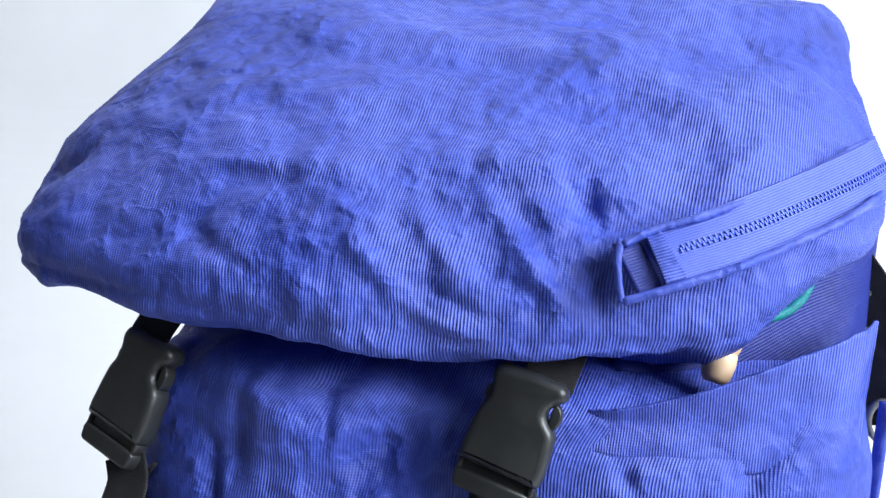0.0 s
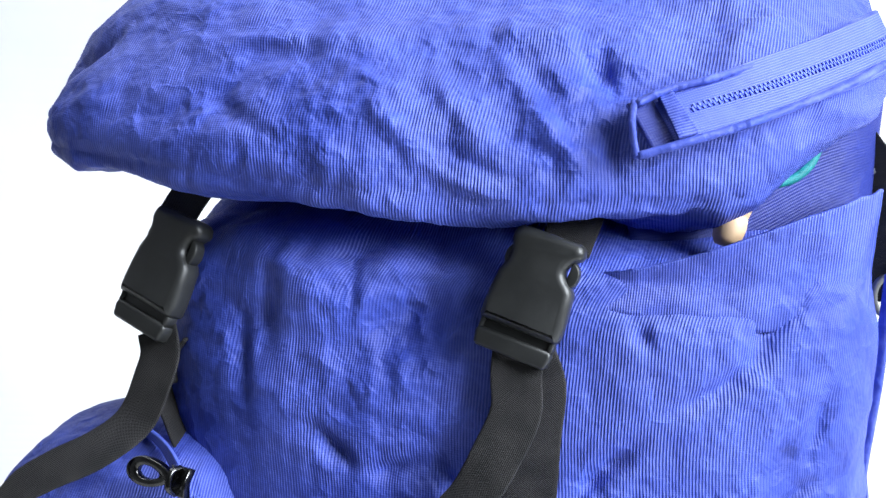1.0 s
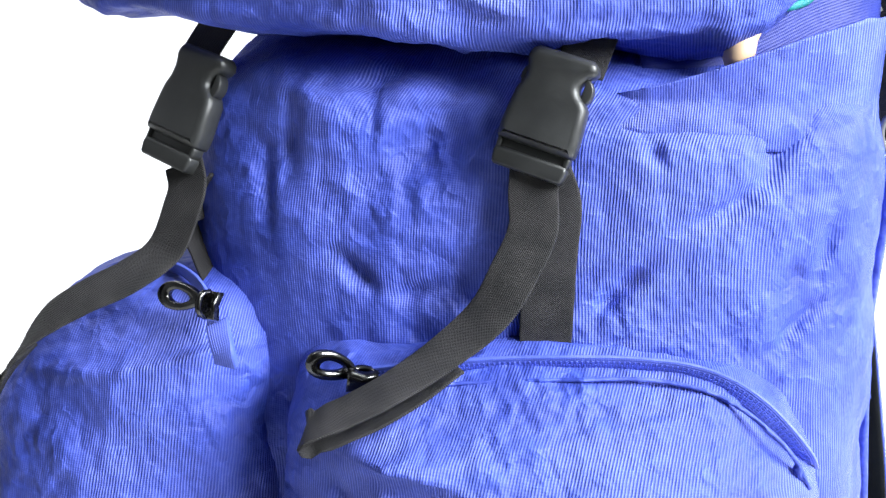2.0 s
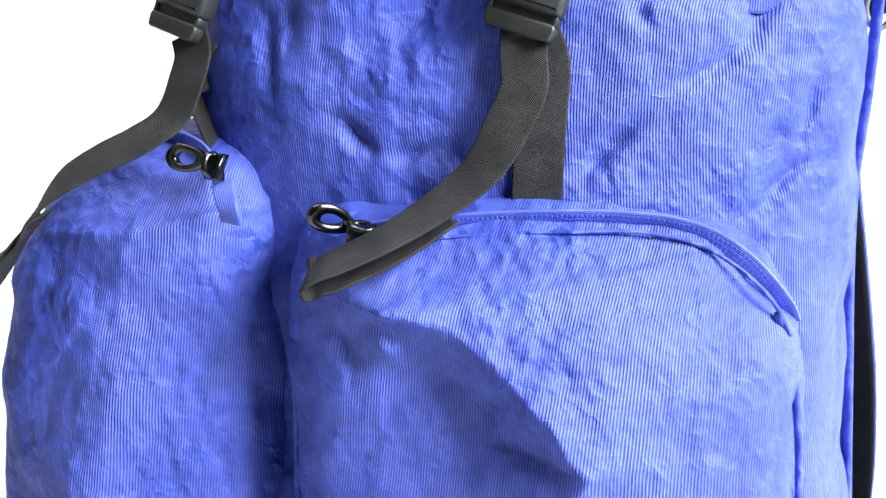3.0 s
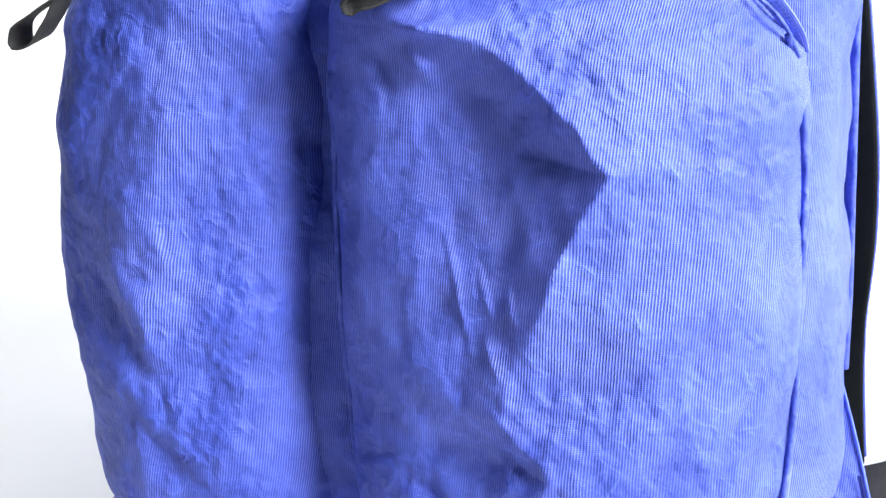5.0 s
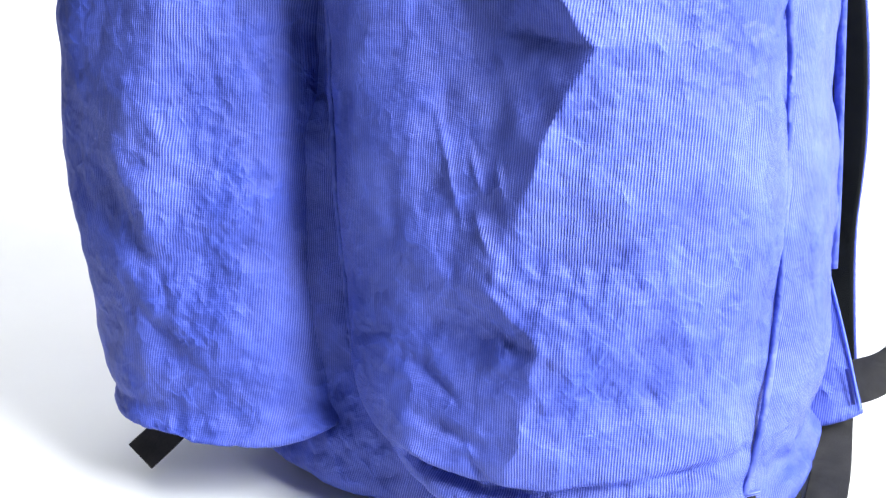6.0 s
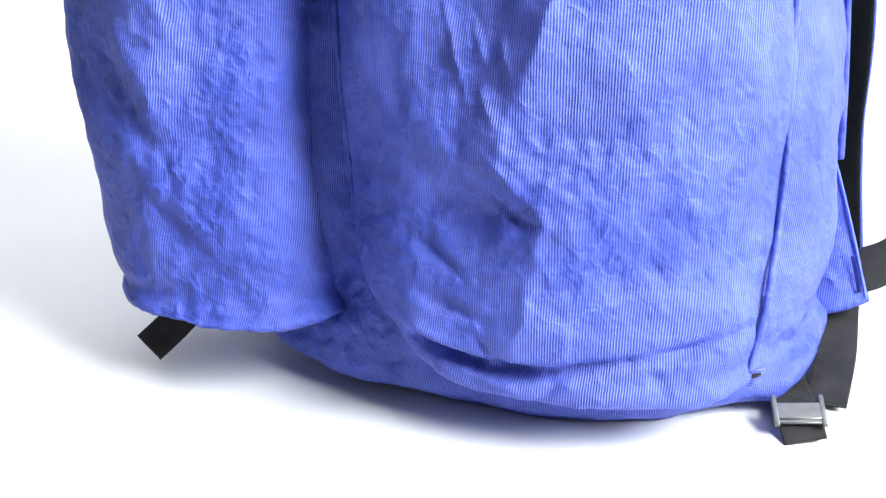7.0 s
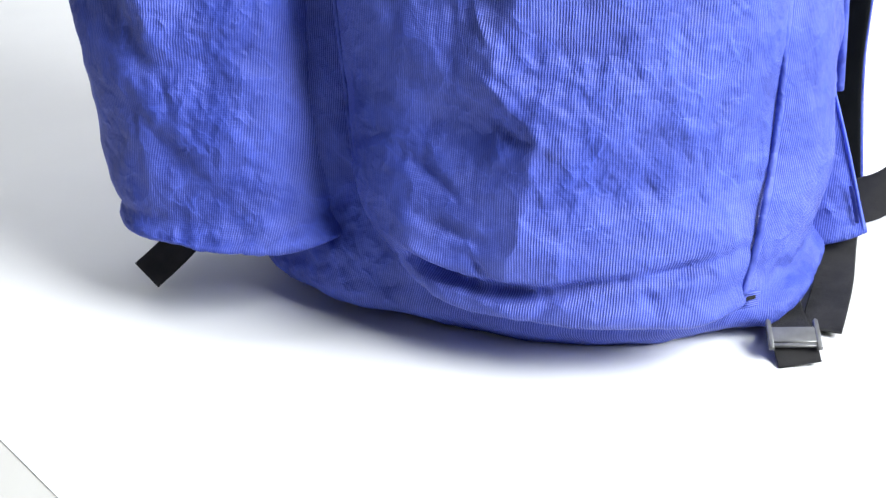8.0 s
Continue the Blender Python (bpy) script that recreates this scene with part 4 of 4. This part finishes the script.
part("strap", ribbon([(0.200, 0.1065, 0.037), (0.2085, 0.1090, 0.0385), (0.2185, 0.1120, 0.0425), (0.234, 0.122, 0.056), (0.256, 0.15, 0.066), (0.268, 0.19, 0.045), (0.262, 0.225, 0.014), (0.235, 0.235, 0.004)], [(0.15, 0.1, 1), (0.1, 0, 1), (0.0, 0, 1), (0.3, 0.3, 0.7), (0.6, 0.3, 0.3)], 0.028, n=60), BLACK_WEB, bag, "black webbing loop from the anchor")


def wing():
    """A doubled triangle of the bag's cloth that holds the lower webbing."""
    a, b, c, d = (Vector(q) for q in ((0.1861, 0.1000, 0.1063), (0.2155, 0.1080, 0.0207), (0.1832, 0.0880, 0.0159), (0.1843, 0.1000, 0.0586)))
    bm = bmesh.new()
    uv = bm.loops.layers.uv.new("UVMap")
    n = 24
    g = [[], []]
    for i in range(n + 1):
        s = i / n
        l, r = a.lerp(c, s), a.lerp(b, s)
        for k, off in ((0, 0.0), (1, 0.003)):
            row = []
            for j in range(n + 1):
                p = l.lerp(r, j / n)
                p = p + Vector((0, off - 0.004 * math.sin(math.pi * j / n) * s + 0.0012 * noise.noise(p * 70), 0))
                row.append(bm.verts.new(p))
            g[k].append(row)
    for k, gg in enumerate(g):
        for i in range(n):
            for j in range(n):
                if i == 0:
                    q = (gg[0][0], gg[1][j], gg[1][j + 1])
                else:
                    q = (gg[i][j], gg[i + 1][j], gg[i + 1][j + 1], gg[i][j + 1])
                f = bm.faces.new(q if k == 0 else q[::-1])
                for lp in f.loops:
                    lp[uv].uv = (lp.vert.co.x, lp.vert.co.z)
    for i in range(1, n):
        for j in (0, n):
            bm.faces.new((g[0][i][j], g[0][i + 1][j], g[1][i + 1][j], g[1][i][j]))
    for j in range(n):
        bm.faces.new((g[0][n][j], g[0][n][j + 1], g[1][n][j + 1], g[1][n][j]))
    loose = [v for v in bm.verts if not v.link_faces]
    bmesh.ops.delete(bm, geom=loose, context="VERTS")
    bmesh.ops.recalc_face_normals(bm, faces=bm.faces)
    return bm


w_ = part("wing", wing(), BLUE, bag, "blue triangular webbing anchor")
part("seam", tube([(0.1870, 0.0990, 0.1043), (0.2004, 0.1025, 0.0653), (0.2134, 0.1060, 0.0233)], 0.0009, 30), THREAD, w_)
part("bartack", ribbon([(0.2028, 0.0985, 0.0515), (0.2058, 0.0995, 0.0417), (0.2092, 0.1015, 0.0287)], [(1, 0, 0.2)] * 2, 0.0024, 0.0010, n=12), SHADED_LINING, w_)
part("strap", ribbon([(0.1976, 0.1473, 0.0300), (0.2006, 0.1344, 0.0160), (0.2011, 0.1044, 0.0100), (0.2010, 0.0678, 0.0070), (0.1991, 0.0380, 0.0060), (0.1975, 0.0194, 0.0040)], [(1, -0.1, 0.0), (1, -0.15, 0), (0.95, 0.1, 0.05)], WEB * 1.05, n=50), BLACK_WEB, bag, "black lower webbing of the shoulder strap")
part("strap", ribbon([(0.168, 0.085, 0.004), (0.1794, 0.0242, 0.0060), (0.1826, 0.0050, 0.0100), (0.1854, -0.0066, 0.0100), (0.1887, -0.0114, 0.0045), (0.1902, -0.0142, 0.0020)], [(0.96, 0.22, 0.06), (0.96, 0.22, 0.04)], WEB * 1.05, n=40), BLACK_WEB, bag)


def ladder_lock(m):
    """A pressed steel strap adjuster: a plate with a turned-up lip and two side cheeks."""
    b = part("adjuster", outline_solid([(-0.0125, 0.0060), (-0.0105, 0.0070), (0.0105, 0.0070), (0.0125, 0.0060), (0.0125, -0.0030), (-0.0125, -0.0030)], 0.0024, 0.0006), GREY_PLASTIC, bag, "grey metal strap adjuster")
    b.matrix_local = m
    for s in (-1, 1):
        part("cheek", outline_solid([(s * 0.0125, 0.011), (s * 0.0112, 0.0125), (s * 0.0100, 0.011), (s * 0.0100, -0.0065), (s * 0.0125, -0.0065)][::s], 0.0030, 0.0006), GREY_PLASTIC, b)
    part("lip", outline_solid([(-0.0105, -0.0032), (0.0105, -0.0032), (0.0105, -0.0052), (-0.0105, -0.0052)], 0.0014, 0.0003), GREY_PLASTIC, b)


ladder_lock(frame_of((0.1855, -0.0087, 0.0125), (0.96, 0.22, 0.06), (0.22, -0.93, -0.30)))
part("strap", ribbon([(-0.1378, -0.0220, 0.0276), (-0.1441, -0.0340, 0.0198), (-0.1524, -0.0465, 0.0113)], [(0.72, -0.1, -0.62), (0.72, -0.1, -0.62)], 0.0185, n=20), BLACK_WEB, bag, "black webbing tab under the pocket")
# metal rings of the top strap, behind the bag's side
for q in ((0.1608, 0.1700, 0.4510), (0.1713, 0.1700, 0.4032)):
    rg = part("strap_ring", ring_plate((0.0075, 0.0105), (0.0048, 0.0075), 0.003), GREY_PLASTIC, bag, "grey metal strap ring")
    rg.matrix_local = frame_of(q, (0.9, 0.3, 0.2), (0.15, 0, -1))
part("strap", ribbon([(0.1506, 0.1650, 0.4718), (0.1587, 0.1680, 0.4611), (0.1667, 0.1720, 0.4312), (0.1723, 0.1740, 0.4004)], [(1, 0.1, 0)] * 2, 0.018, n=24), BLACK_WEB, bag)


# ---- the stuffed bag's front swings away towards the window side ----
SWING_X, SWING = [-0.2, -0.1, -0.03, 0.0, 0.05, 0.1, 0.13, 0.165, 0.2, 0.25], [-0.010, -0.010, -0.003, 0.006, 0.014, 0.023, 0.029, 0.027, 0.012, 0.0]


def swung(p):
    """Points of the room, drawn back by their place across the bag; its foot stays where it rests."""
    d = np.interp(p[:, 0], SWING_X, SWING) * np.interp(p[:, 2], [0.0, 0.03, 0.1], [0.0, 0.35, 1.0])
    fall = np.interp(p[:, 2], [0.0, 0.05, 0.1, 0.2, 0.3, 0.38, 0.5], [-0.58, -0.57, -0.50, -0.42, -0.29, -0.24, -0.14])
    q = p.copy()
    q[:, 0] += d * p[:, 0] / (p[:, 1] + 0.10)
    q[:, 1] += d
    q[:, 2] = np.maximum(p[:, 2] + d * fall, np.minimum(p[:, 2], 0.0006))
    return q


def swing(ob, to_room):
    co = np.empty(len(ob.data.vertices) * 3)
    ob.data.vertices.foreach_get("co", co)
    m, back = np.array(to_room), np.array(to_room.inverted())
    p = swung(co.reshape(-1, 3) @ m[:3, :3].T + m[:3, 3])
    ob.data.vertices.foreach_set("co", (p @ back[:3, :3].T + back[:3, 3]).ravel())
    ob.data.update()


BAG_POSE = pose(-0.02, 0.33, 0, 0, 0, -18)
for ob in bag.children:
    if ob.name.split(".")[0] in ("buckle", "zip_slider", "adjuster", "strap_ring", "toggle"):
        at = BAG_POSE @ ob.matrix_basis.translation
        moved = Vector(swung(np.array([at]))[0])
        ob.matrix_basis = Matrix.Translation(BAG_POSE.to_3x3().inverted() @ (moved - at)) @ ob.matrix_basis
    else:
        for piece in (ob, *ob.children):
            swing(piece, BAG_POSE @ Matrix.Translation(ob.location))
